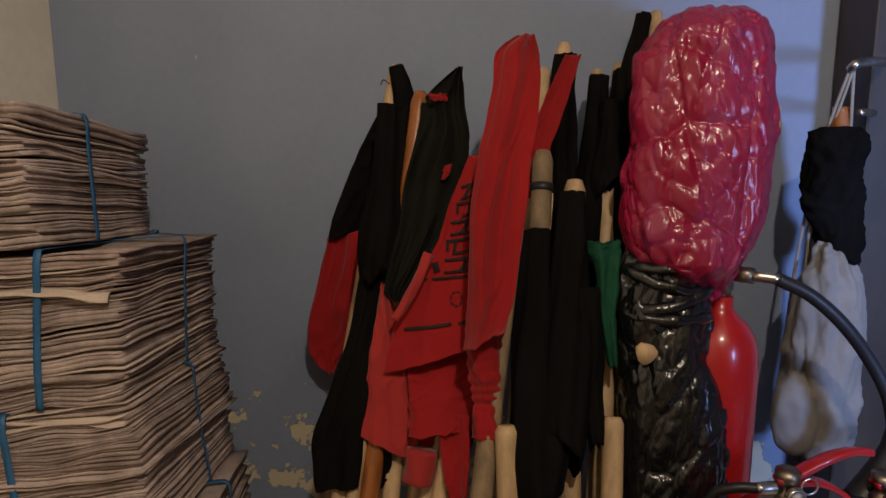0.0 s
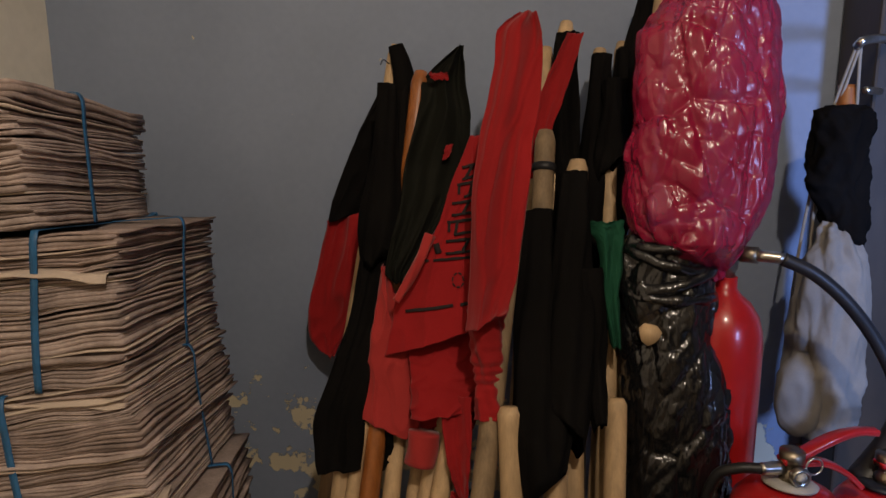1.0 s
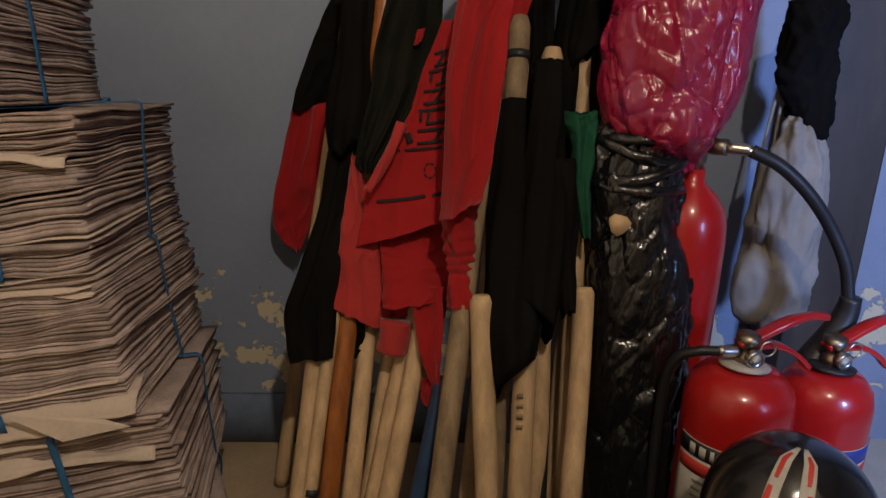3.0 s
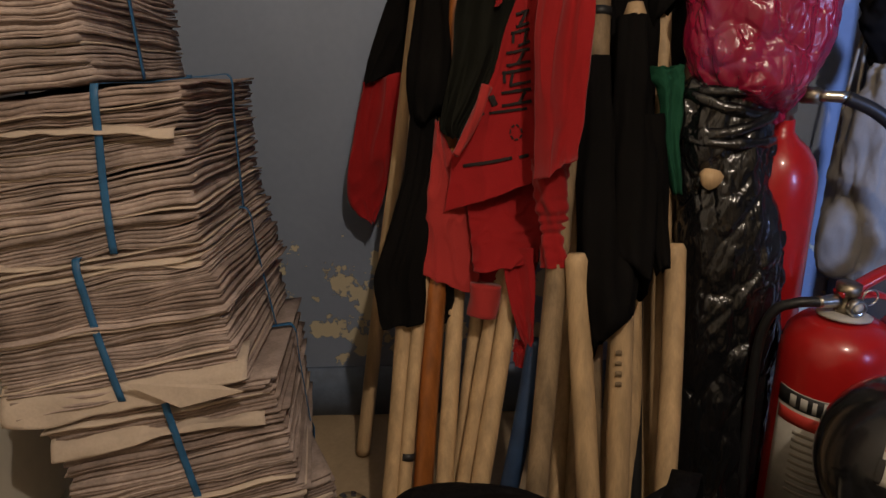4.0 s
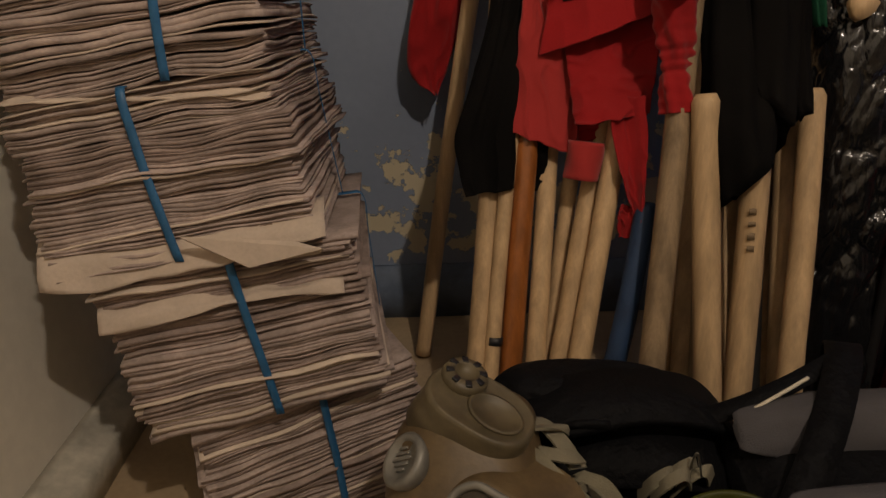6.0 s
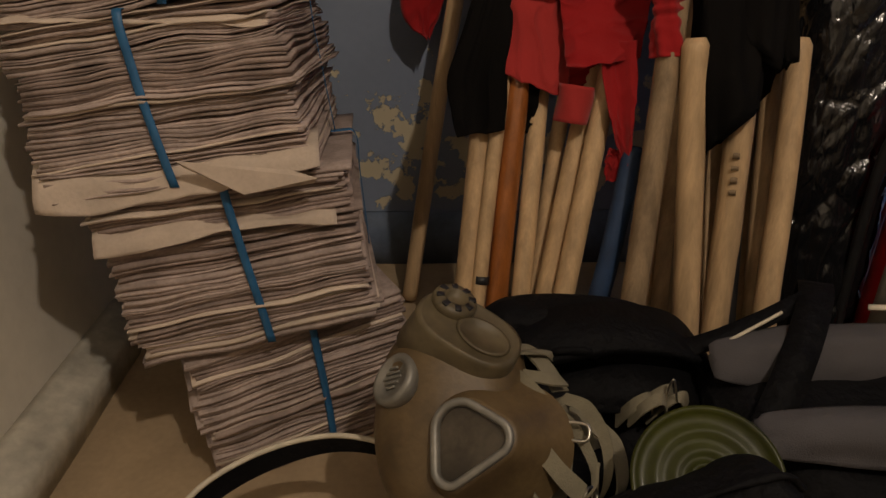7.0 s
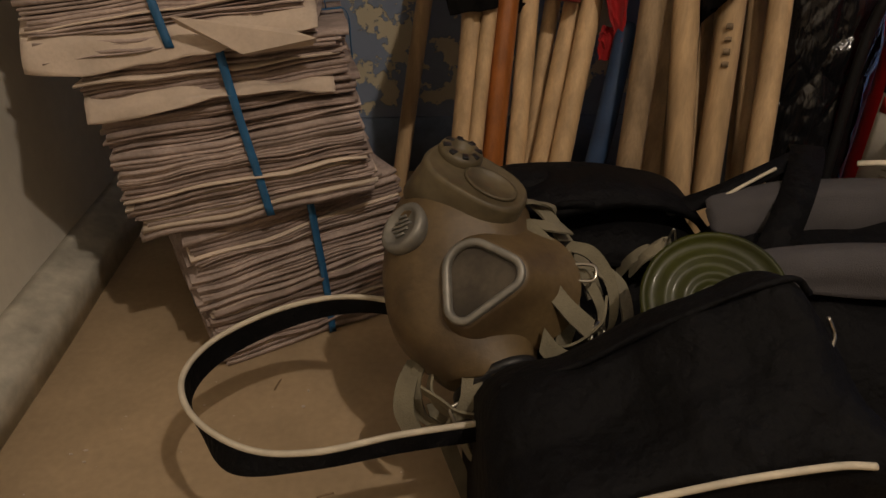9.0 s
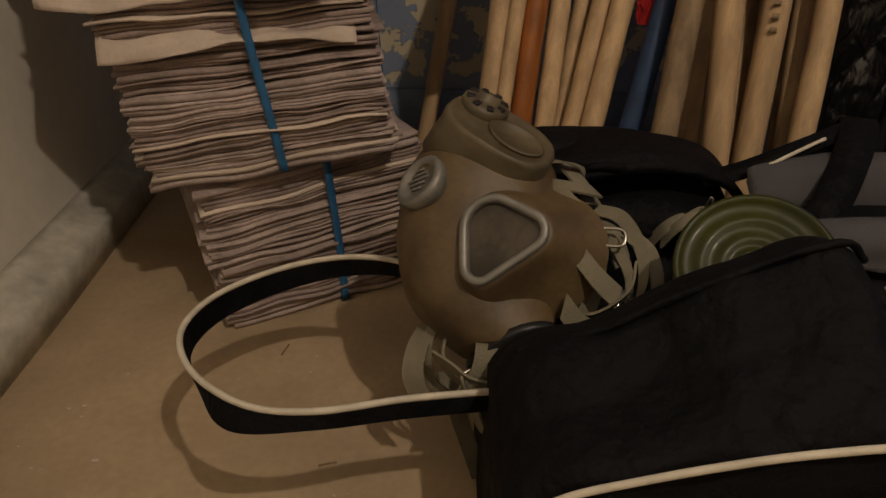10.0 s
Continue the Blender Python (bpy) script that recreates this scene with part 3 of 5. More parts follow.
part("pole_sock", tube([(0.212, 1.50, 1.205), (0.224, 1.495, 1.15), (0.232, 1.49, 1.07)], lambda s, a: 0.015 + 0.013 * s + 0.002 * math.sin(3 * a + 5 * s), 20, 20), BLACK, F1, "black sock over the pole top")
part("tie_string", tube([(0.198, 1.492, 1.168), (0.186, 1.488, 1.176), (0.180, 1.486, 1.166)], 0.0012, 6, 12), BLACK, F1, "loose black string")
settle(F1)
F2 = hung("black flag hanging in a long tail", BLACK,
          [(0.2, 1.092, 0.255, 1.13, 1.385), (0.196, 0.981, 0.255, 1.014, 1.345), (0.176, 0.888, 0.252, 0.911, 1.305), (0.162, 0.797, 0.228, 0.82, 1.265), (0.148, 0.708, 0.214, 0.732, 1.226), (0.122, 0.622, 0.201, 0.646, 1.185), (0.092, 0.54, 0.187, 0.565, 1.16), (0.097, 0.490, 0.184, 0.508, 1.135), (0.106, 0.455, 0.180, 0.466, 1.12)], 1.2, 0.007, 2)
panel("lower_fold", F2, BLACK, [(0.165, 0.52, 0.235, 0.53, 1.165), (0.168, 0.49, 0.234, 0.50, 1.16), (0.182, 0.462, 0.226, 0.466, 1.155), (0.196, 0.448, 0.212, 0.448, 1.15)], 0.8, 0.006, 2.7, "rounded lower fold")
settle(F2)
F3 = hung("washed-out black flag gathered over two poles", BLACK_GREEN,
          [(0.34, 1.192, 0.351, 1.196, 1.4), (0.28, 1.134, 0.355, 1.13, 1.365), (0.274, 1.088, 0.366, 1.048, 1.325), (0.249, 0.985, 0.357, 0.987, 1.295), (0.239, 0.895, 0.332, 0.926, 1.255), (0.225, 0.837, 0.299, 0.855, 1.225), (0.218, 0.792, 0.264, 0.804, 1.21), (0.233, 0.776, 0.25, 0.776, 1.205)], 1.7, 0.012, 3)
panel("red_hem", F3, RED, [(0.290, 1.140, 0.322, 1.142, 1.342), (0.292, 1.134, 0.325, 1.136, 1.341), (0.296, 1.129, 0.324, 1.130, 1.340)], 0.6, 0.003, 1.6, "narrow red hem")
panel("red_patch", F3, RED, [(0.322, 1.010, 0.334, 1.014, 1.280), (0.319, 0.998, 0.331, 1.001, 1.278), (0.316, 0.986, 0.322, 0.988, 1.276)], 0.4, 0.002, 1.9, "red patch showing in a fold")
settle(F3)
ROWS4 = [(0.366, 1.028, 0.402, 1.029, 1.29), (0.334, 0.949, 0.404, 0.95, 1.26), (0.306, 0.869, 0.404, 0.874, 1.235), (0.27, 0.803, 0.402, 0.803, 1.21), (0.239, 0.752, 0.400, 0.757, 1.19), (0.231, 0.708, 0.396, 0.731, 1.175), (0.219, 0.654, 0.388, 0.712, 1.160)]
F4 = hung("red flag with rows of black printed lettering", RED, ROWS4, 0.7, 0.006, 4, 0.008)
part("rolled_edge", tube([(0.298, 1.205, 0.862), (0.280, 1.188, 0.820), (0.258, 1.172, 0.780), (0.242, 1.160, 0.756)], lambda s, a: 0.0095 - 0.003 * s + 0.0012 * math.sin(4 * a + 9 * s), 18, 30), RED_PALE, F4, "rolled red edge")
settle(F4)
F5 = hung("bright red flag folded lengthwise over a weathered pole", RED,
          [(0.449, 1.235, 0.476, 1.237, 1.26), (0.414, 1.208, 0.484, 1.202, 1.245), (0.406, 1.144, 0.485, 1.145, 1.220), (0.395, 1.087, 0.479, 1.079, 1.195), (0.382, 1.031, 0.467, 1.014, 1.175), (0.371, 0.958, 0.462, 0.95, 1.15), (0.369, 0.886, 0.452, 0.878, 1.13), (0.367, 0.815, 0.443, 0.817, 1.10), (0.364, 0.761, 0.429, 0.777, 1.07), (0.361, 0.735, 0.422, 0.769, 1.046)], 1.35, 0.011, 5, 0.010)


def gathered(s, ang):
    r = 0.031 - 0.009 * smoothstep(s * 1.4) + 0.0025 * math.sin(ang * 5 + s * 9)
    bind = sum(math.exp(-((s - c) / 0.022) ** 2) for c in (0.52, 0.60, 0.68))
    return r - 0.004 * bind + 0.0035 * noise.noise(Vector((s * 14, 1.3 * math.cos(ang + 4 * s), 1.3 * math.sin(ang))))


part("gathered_end", tube([(0.394, 1.120, 0.755), (0.397, 1.096, 0.67), (0.399, 1.072, 0.585)], gathered, 40, 60), RED, F5, "red cloth end bound tight round the pole")
settle(F5)
F6 = hung("faded red flag corner hanging loose", RED_PALE,
          [(0.209, 0.802, 0.216, 0.799, 1.235), (0.202, 0.756, 0.237, 0.746, 1.22), (0.193, 0.687, 0.27, 0.668, 1.20), (0.182, 0.609, 0.28, 0.591, 1.175), (0.175, 0.546, 0.28, 0.509, 1.145)], 0.6, 0.008, 6, 0.006)
settle(F6)
F7 = hung("red flag folded in deep pleats", RED,
          [(0.258, 0.69, 0.402, 0.716, 1.215), (0.262, 0.64, 0.400, 0.666, 1.182), (0.266, 0.597, 0.392, 0.622, 1.152), (0.267, 0.563, 0.378, 0.574, 1.118)], 0.8, 0.008, 7, 0.004)
panel("underside", F7, RED, [(0.265, 0.556, 0.385, 0.568, 1.172), (0.273, 0.52, 0.380, 0.54, 1.172), (0.304, 0.494, 0.366, 0.513, 1.168)], 0.7, 0.006, 2.2, "shaded inner fold")
panel("tail", F7, RED, [(0.317, 0.59, 0.372, 0.60, 1.135), (0.328, 0.515, 0.37, 0.527, 1.10), (0.342, 0.464, 0.366, 0.47, 1.085), (0.355, 0.426, 0.363, 0.415, 1.075)], 0.7, 0.006, 3.4, "red pointed tail")
panel("tail_end", F7, RED, [(0.338, 0.445, 0.362, 0.44, 1.092), (0.334, 0.425, 0.361, 0.421, 1.09), (0.337, 0.392, 0.357, 0.396, 1.09)], 0.6, 0.004, 4.3, "red corner below the tail")
part("wrap", tube([(0.290, 1.140, 0.530), (0.282, 1.128, 0.475)], lambda s, a: 0.027 + 0.0015 * math.sin(a * 3 + s * 5), 24, 10), RED_PALE, F7, "red cloth wrap round a pole")
settle(F7)
F10 = flag("black flag with a red diagonal band on a pale pole", BLACK,
           [(1.222, 0.532, 0.578), (1.16, 0.522, 0.573), (1.053, 0.508, 0.574), (0.94, 0.52, 0.567), (0.80, 0.50, 0.565)], 0.01, 1.2, 0.010, 10)
part("red_band", flag_sheet([(1.216, 0.548, 0.578), (1.148, 0.515, 0.556), (1.085, 0.490, 0.534), (1.02, 0.480, 0.510), (0.95, 0.470, 0.50)], 0.03, 0.8, 0.006, 2, nu=20), RED, F10, "red diagonal band")
settle(F10)
GREEN_RAG = flag("green rag tied round a pale pole", GREEN,
                 [(0.885, 0.567, 0.631), (0.868, 0.572, 0.630), (0.833, 0.586, 0.627), (0.76, 0.589, 0.62), (0.686, 0.602, 0.618)], 0.105, 1.4, 0.007, 11, name="green_rag")
settle(GREEN_RAG)


def rolled(label, a, b, dy, r0, r1, seed, mat=BLACK, dy_low=None):
    """A flag rolled round its pole, from (x, z) down to (x, z)."""
    root = thing("rolled_flag", label, "flag", "flags wrapped on poles", (a[0], lean(a[1]), a[1]))
    pa, pb = Vector((a[0], lean(a[1]) + dy, a[1])), Vector((b[0], lean(b[1]) + (dy if dy_low is None else dy_low), b[1]))

    def rad(s, ang):
        r = r0 + (r1 - r0) * smoothstep(s * 1.3)
        ridge = 0.10 * math.sin(ang * 3 + seed + s * 4) + 0.07 * math.sin(ang * 7 - s * 7 + seed)
        return r * (1 + ridge + 0.16 * noise.noise(Vector((math.cos(ang) * 1.5, math.sin(ang) * 1.5, s * 5 + seed * 3))))
    mid = pa.lerp(pb, 0.5) + Vector((0.004 * math.sin(seed), 0, 0))
    bm = tube([pa, mid, pb], rad, 40, 44)
    for v in bm.verts:
        h = (pa.z - v.co.z) / (pa.z - pb.z)
        if h > 0.8:
            w = (h - 0.8) / 0.2
            v.co.z -= w * (0.9 * math.sin(seed * 2.3) * (v.co.x - pb.x) + 0.035 * noise.noise(Vector((v.co.x * 45, v.co.y * 45, seed))))
            v.co.x += (pb.x - v.co.x) * 0.35 * w * w
    part("cloth", bm, mat, root)
    settle(root)
    return root


rolled("black flag rolled on a pale pole", (0.619, 1.175), (0.58, 0.80), 0.02, 0.019, 0.036, 1)
rolled("black flag rolled on a pale pole", (0.633, 1.125), (0.622, 0.965), -0.02, 0.020, 0.027, 2)
rolled("black flag rolled beside the pink bag", (0.665, 1.185), (0.63, 0.86), 0.02, 0.018, 0.034, 3)
rolled("black flag rolled on a tall pole", (0.715, 1.30), (0.655, 0.98), 0.03, 0.016, 0.036, 4)
rolled("dark flag top inside the pink bag", (0.765, 1.225), (0.72, 0.93), -0.10, 0.030, 0.034, 9)
rolled("black flag wrapped on a weathered pole", (0.486, 0.890), (0.482, 0.50), -0.055, 0.028, 0.044, 5, dy_low=-0.150)
rolled("long black flag wrapped on a pale pole", (0.550, 0.958), (0.522, 0.58), -0.065, 0.025, 0.040, 6, dy_low=-0.135)
rolled("black flag end hanging in a fold", (0.556, 0.80), (0.578, 0.575), -0.09, 0.032, 0.016, 7, dy_low=-0.115)
rolled("black flag wrapped low between the poles", (0.205, 1.12), (0.20, 0.80), -0.01, 0.018, 0.04, 8)



# ---- plastic bags on the poles ----
def crumple(p, seed, size):
    """Sharp creases such as thin film takes on."""
    q = p * size + Vector((seed, seed * 2, 0))
    a = 1 - 2 * abs(noise.noise(q))
    b = 1 - 2 * abs(noise.noise(q * 2.1 + Vector((5, 1, 2))))
    c = 1 - 2 * abs(noise.noise(q * 4.3 + Vector((2, 7, 1))))
    return 0.55 * a + 0.3 * b + 0.16 * c


def facets(p, seed, size):
    """Flat facets that meet in sharp creases, each tilted its own way."""
    q = p * size + Vector((seed, seed * 2, seed * 0.7))
    far, centres = noise.voronoi(q)
    c = Vector(centres[0])
    tilt = noise.cell_vector(c * 7.3)
    return (tilt - Vector((0.5, 0.5, 0.5))).dot(q - c) * 1.3 - 0.55 * math.exp(-(far[1] - far[0]) * 7)


def bag_body(rows, mid, deep, seed, size, amount, gather=0.0, nu=110, nv=120, slant=0.5):
    """A bag as rings over (height, left, right); mid(z) is its middle depth."""
    rings = []
    for j in range(nv + 1):
        v = j / nv
        z, xl, xr = along(rows, v, 0), along(rows, v, 1), along(rows, v, 2)
        cx, rx = (xl + xr) / 2, (xr - xl) / 2
        ry = min(rx * 0.8, deep)
        ring = []
        for i in range(nu):
            a = 2 * math.pi * i / nu
            p = Vector((cx + rx * math.cos(a), mid(z) + ry * math.sin(a), z))
            f = Vector((p.x, p.y, p.z * 0.62 + slant * p.x))
            k = 0.40 * crumple(f, seed, size) + 0.85 * facets(f, seed, size * 0.85) + 0.35 * facets(f, seed + 3, size * 2.1)
            r = amount * k + gather * math.sin(a * 13 + 3 * noise.noise(p * 9)) * (v ** 4 + (1 - v) ** 4)
            ring.append(p + Vector((math.cos(a), math.sin(a), 0)) * r + Vector((0, 0, 0.4 * amount * k)))
        rings.append(ring)
    bm = skin(bmesh.new(), rings)
    bmesh.ops.recalc_face_normals(bm, faces=bm.faces)
    return bm


pink = thing("pink_plastic_bag", "crumpled translucent pink plastic bag pulled over flag tops", "plastic bag", at=(0.75, 1.18, 0.82))
part("film", bag_body([(1.274, 0.727, 0.821), (1.247, 0.684, 0.856), (1.194, 0.648, 0.873), (1.128, 0.644, 0.880), (1.06, 0.645, 0.880), (1.005, 0.632, 0.873), (0.948, 0.628, 0.868), (0.905, 0.629, 0.856), (0.861, 0.645, 0.835), (0.83, 0.690, 0.818), (0.806, 0.768, 0.798)],
     lambda z: 1.20 + 0.12 * (z - 0.85), 0.075, 3.0, 13, 0.0155, 0.003, 180, 200, 0.3), PINK, pink)
part("gathered_neck", tube([(0.775, 1.196, 0.825), (0.778, 1.196, 0.805), (0.784, 1.194, 0.788)], lambda s, a: 0.020 - 0.008 * s + 0.004 * math.sin(7 * a + 4 * s), 28, 12), PINK, pink, "tight gathered neck of pink film")
settle(pink)
black_bag = thing("black_bin_bag", "shiny black plastic bag wrapped round poles on the floor", "plastic bag", at=(0.69, 1.1, 0.0))
part("film", bag_body([(0.872, 0.650, 0.755), (0.85, 0.632, 0.776), (0.784, 0.624, 0.784), (0.70, 0.622, 0.790), (0.624, 0.625, 0.812), (0.52, 0.632, 0.818), (0.40, 0.640, 0.820), (0.293, 0.643, 0.812), (0.12, 0.644, 0.806), (0.004, 0.646, 0.800)],
     lambda z: 1.115 + 0.12 * z, 0.075, 8.0, 15, 0.0135, 0.004, 170, 240, -0.55), BIN_BAG, black_bag)
for k, (z, tilt) in enumerate(((0.848, 0.010), (0.822, -0.012), (0.792, 0.016), (0.765, -0.010))):
    loop = []
    for i in range(25):
        a = 2 * math.pi * i / 24
        loop.append((0.704 + (0.068 + 0.003 * k) * math.cos(a), 1.115 + 0.12 * z + 0.064 * math.sin(a), z + tilt * math.cos(a) + 0.006 * math.sin(2 * a + k)))
    part("gathered_band", tube(loop, lambda s, a, k=k: 0.010 + 0.005 * noise.noise(Vector((s * 14, k * 3.0, math.cos(a)))), 10, 120), BIN_BAG, black_bag, "twisted band of gathered black film")
settle(black_bag)
stub = bmesh.new()
tube([(0.672, 1.18, 0.700), (0.660, 1.128, 0.712)], lambda s, a: 0.0175 * (1 + 0.12 * math.sin(3 * a)), 10, 3, stub)
single("broken_pole_end", stub, WOOD, "broken pale pole end poking through the black bag", "pole", "flag poles leaning on the wall")


# ---- fire extinguishers ----
def label_band(cx, cy, r, z0, z1, a0, a1, mat, parent, name, label=""):
    """A printed band that hugs the cylinder between two angles."""
    def fn(u, v):
        a = math.radians(a0 + (a1 - a0) * u)
        return (cx + r * math.cos(a), cy + r * math.sin(a), z0 + (z1 - z0) * v)
    return part(name, sheet(fn, 24, 2, 0.0006), mat, parent, label)


def extinguisher(label, x, y, r, top, turn, colour_band, main=True):
    root = thing("fire_extinguisher", label, "fire extinguisher", "fire extinguishers", (x, y, 0))
    part("cylinder", lathe([(0.0, 0.0), (r * 0.9, 0.0), (r, 0.012), (r, top - 0.075), (r * 0.985, top - 0.055), (r * 0.92, top - 0.032), (r * 0.75, top - 0.014), (r * 0.5, top - 0.004), (r * 0.25, top), (0.0, top)], 56, pose(x, y, 0)), EXT_RED, root)
    part("collar", lathe([(0.0, 0), (0.040, 0), (0.041, 0.004), (0.030, 0.008), (0.0, 0.009)], 32, pose(x, y, top - 0.001, -6, 4)), LABEL if main else RUBBER, root, "white plastic collar" if main else "black collar")
    valve = part("valve", lathe([(0.0, 0.0), (0.017, 0.0), (0.017, 0.014), (0.012, 0.018), (0.012, 0.03), (0.019, 0.033), (0.019, 0.05), (0.0, 0.052)], 20, pose(x, y, top + 0.006)), BRASS, root, "dull brass valve")
    m = pose(x, y, top, 0, 0, turn)

    def put(name, bm, mat, lab=""):
        bmesh.ops.transform(bm, matrix=m, verts=bm.verts)
        return part(name, bm, mat, root, lab)
    put("gauge", lathe([(0.0, 0.0), (0.014, 0.0), (0.015, 0.004), (0.015, 0.012), (0.012, 0.014), (0.010, 0.011), (0.0, 0.011)], 24, pose(0.0, -0.017, 0.024, 90)), CHROME, "round pressure gauge")
    put("gauge_face", lathe([(0.0, 0.0), (0.0095, 0.0), (0.0, 0.001)], 20, pose(0.0, -0.0285, 0.024, 90)), LABEL, "white dial")
    b = ribbon([(-0.018, 0.0, 0.040), (0.015, 0, 0.050), (0.06, 0, 0.072), (0.10, 0, 0.082), (0.135, 0, 0.080)], [Vector((0, 0.024, 0))] * 3 + [Vector((0, 0.017, 0))] * 2, 0.010, 24)
    bmesh.ops.bevel(b, geom=[e for e in b.edges], offset=0.0015, segments=1, affect="EDGES")
    put("lever", b, EXT_RED, "red squeeze lever")
    b = ribbon([(0.006, 0.0, 0.036), (0.05, 0, 0.034), (0.09, 0, 0.014), (0.118, 0, -0.012)], [Vector((0, 0.022, 0))] * 2 + [Vector((0, 0.016, 0))] * 2, 0.009, 24)
    bmesh.ops.bevel(b, geom=[e for e in b.edges], offset=0.0015, segments=1, affect="EDGES")
    put("carry_handle", b, EXT_RED, "red carrying handle")
    ring = [(0.024 + 0.013 * math.cos(a), -0.02, 0.038 + 0.013 * math.sin(a)) for a in [k * math.pi / 6 for k in range(13)]]
    put("safety_pin_ring", tube(ring, 0.0016, 8, 36), CHROME, "wire safety pin ring")
    if main:
        put("hose_coupling", tube([(-0.016, 0, 0.028), (-0.05, 0, 0.028)], lambda s, a: 0.0105 if s < 0.6 else 0.0095, 16, 6), CHROME, "crimped metal hose end")
        put("hose", tube([(-0.045, 0, 0.028), (-0.080, 0.012, 0.024), (-0.106, 0.030, 0.0), (-0.114, 0.044, -0.08), (-0.110, 0.046, -0.28), (-0.106, 0.040, -0.44)], 0.0085, 14, 40), RUBBER, "black rubber hose")
    # printed label
    z1 = top - 0.115
    label_band(x, y, r + 0.0008, z1 - 0.24, z1, -175, -15, LABEL, root, "label", "white printed label")
    label_band(x, y, r + 0.0018, z1 - 0.030, z1 - 0.001, -175, -15, RUBBER if main else LABEL_BLUE, root, "label_stripe")
    label_band(x, y, r + 0.0018, z1 - 0.060, z1 - 0.036, -172, -18, LABEL_RED, root, "label_stripe")
    if main:
        for k, a in enumerate((-158, -146, -134, -98, -86, -74, -62)):
            label_band(x, y, r + 0.0028, z1 - 0.027, z1 - 0.006, a, a + (7 if k != 2 else 4), LABEL, root, "label_mark")
        label_band(x, y, r + 0.0030, z1 - 0.032, z1 - 0.002, -124, -106, LABEL, root, "label_emblem")
        label_band(x, y, r + 0.0038, z1 - 0.027, z1 - 0.007, -120, -110, LABEL_RED, root, "label_emblem")
    for k in range(9):
        label_band(x, y, r + 0.0018, z1 - 0.076 - 0.014 * k, z1 - 0.070 - 0.014 * k, -150, -150 + 60 + 17 * ((k * 7) % 4), CORD, root, "label_text_bar")
    settle(root)
    return root


extinguisher("red powder extinguisher with black hose and white label", 0.864, 1.042, 0.088, 0.500, 8, LABEL, True)
extinguisher("red powder extinguisher with a blue-striped label", 1.035, 1.085, 0.078, 0.475, 12, LABEL_BLUE, False)

co2 = thing("gas_extinguisher", "tall slim red gas extinguisher with long black hose", "fire extinguisher", "fire extinguishers", (0.806, 1.215, 0))
R2 = 0.068
part("cylinder", lathe([(0.0, 0.0), (R2 * 0.92, 0.0), (R2, 0.01), (R2, 0.665), (R2 * 0.97, 0.695), (R2 * 0.86, 0.722), (R2 * 0.66, 0.744), (R2 * 0.42, 0.758), (0.020, 0.770), (0.019, 0.79), (0.0, 0.79)], 56, pose(0.806, 1.215, 0)), EXT_RED, co2)
part("valve", lathe([(0.0, 0.785), (0.015, 0.785), (0.015, 0.80), (0.019, 0.803), (0.019, 0.83), (0.012, 0.838), (0.0, 0.838)], 24, pose(0.806, 1.215, 0)), BRASS, co2, "brass valve")
part("hose_nut", tube([(0.820, 1.195, 0.833), (0.842, 1.175, 0.834)], 0.0145, 6, 2), BRASS, co2, "hexagonal brass hose nut")
part("hose_coupling", tube([(0.840, 1.176, 0.834), (0.880, 1.160, 0.832)], 0.0095, 16, 4), CHROME, co2, "metal hose end")
part("hose", tube([(0.876, 1.161, 0.832), (0.925, 1.150, 0.808), (0.977, 1.145, 0.763), (1.025, 1.145, 0.704), (1.060, 1.140, 0.640), (1.075, 1.135, 0.575)], 0.0112, 16, 48), RUBBER, co2, "thick black rubber hose")
part("horn", tube([(1.078, 1.134, 0.585), (1.073, 1.134, 0.545), (1.05, 1.13, 0.50), (1.02, 1.12, 0.46)], lambda s, a: 0.0175 + 0.012 * s, 20, 16), RUBBER, co2, "black discharge horn")
settle(co2)


# ---- things hung at the door frame ----
def blob(rings_spec, seed, amount, size, nu=56, nv=60, pleat=0.0):
    """A soft body from (z, x, y, rx, ry) rows."""
    rings = []
    for j in range(nv + 1):
        v = j / nv
        z, x, y, rx, ry = [along(rings_spec, v, c) for c in range(5)]
        ring = []
        for i in range(nu):
            a = 2 * math.pi * i / nu
            p = Vector((x + rx * math.cos(a), y + ry * math.sin(a), z))
            w = Vector((p.x, p.y, p.z * 0.35))
            k = 0.8 * noise.noise(w * size + Vector((seed, 0, 0))) + 0.7 * crumple(w, seed, size * 1.5)
            k += pleat * math.sin(8 * a + 5 * noise.noise(Vector((v * 3, seed, 0)))) * (1 - 0.6 * v)
            ring.append(p + Vector((math.cos(a), math.sin(a), 0.2)) * amount * k)
        rings.append(ring)
    bm = skin(bmesh.new(), rings)
    bmesh.ops.recalc_face_normals(bm, faces=bm.faces)
    return bm


sack = thing("drawstring_bag", "pale grey canvas drawstring bag hanging by its cords", "bag", at=(1.08, 1.36, 0.45))
part("body", blob([(0.86, 1.062, 1.375, 0.010, 0.010), (0.845, 1.064, 1.372, 0.024, 0.018), (0.82, 1.068, 1.368, 0.030, 0.026), (0.76, 1.062, 1.360, 0.044, 0.032), (0.66, 1.054, 1.352, 0.055, 0.038), (0.55, 1.046, 1.350, 0.062, 0.042), (0.47, 1.048, 1.352, 0.056, 0.038), (0.435, 1.055, 1.355, 0.036, 0.026)], 4, 0.022, 17, 96, 90, 0.22), CANVAS, sack)
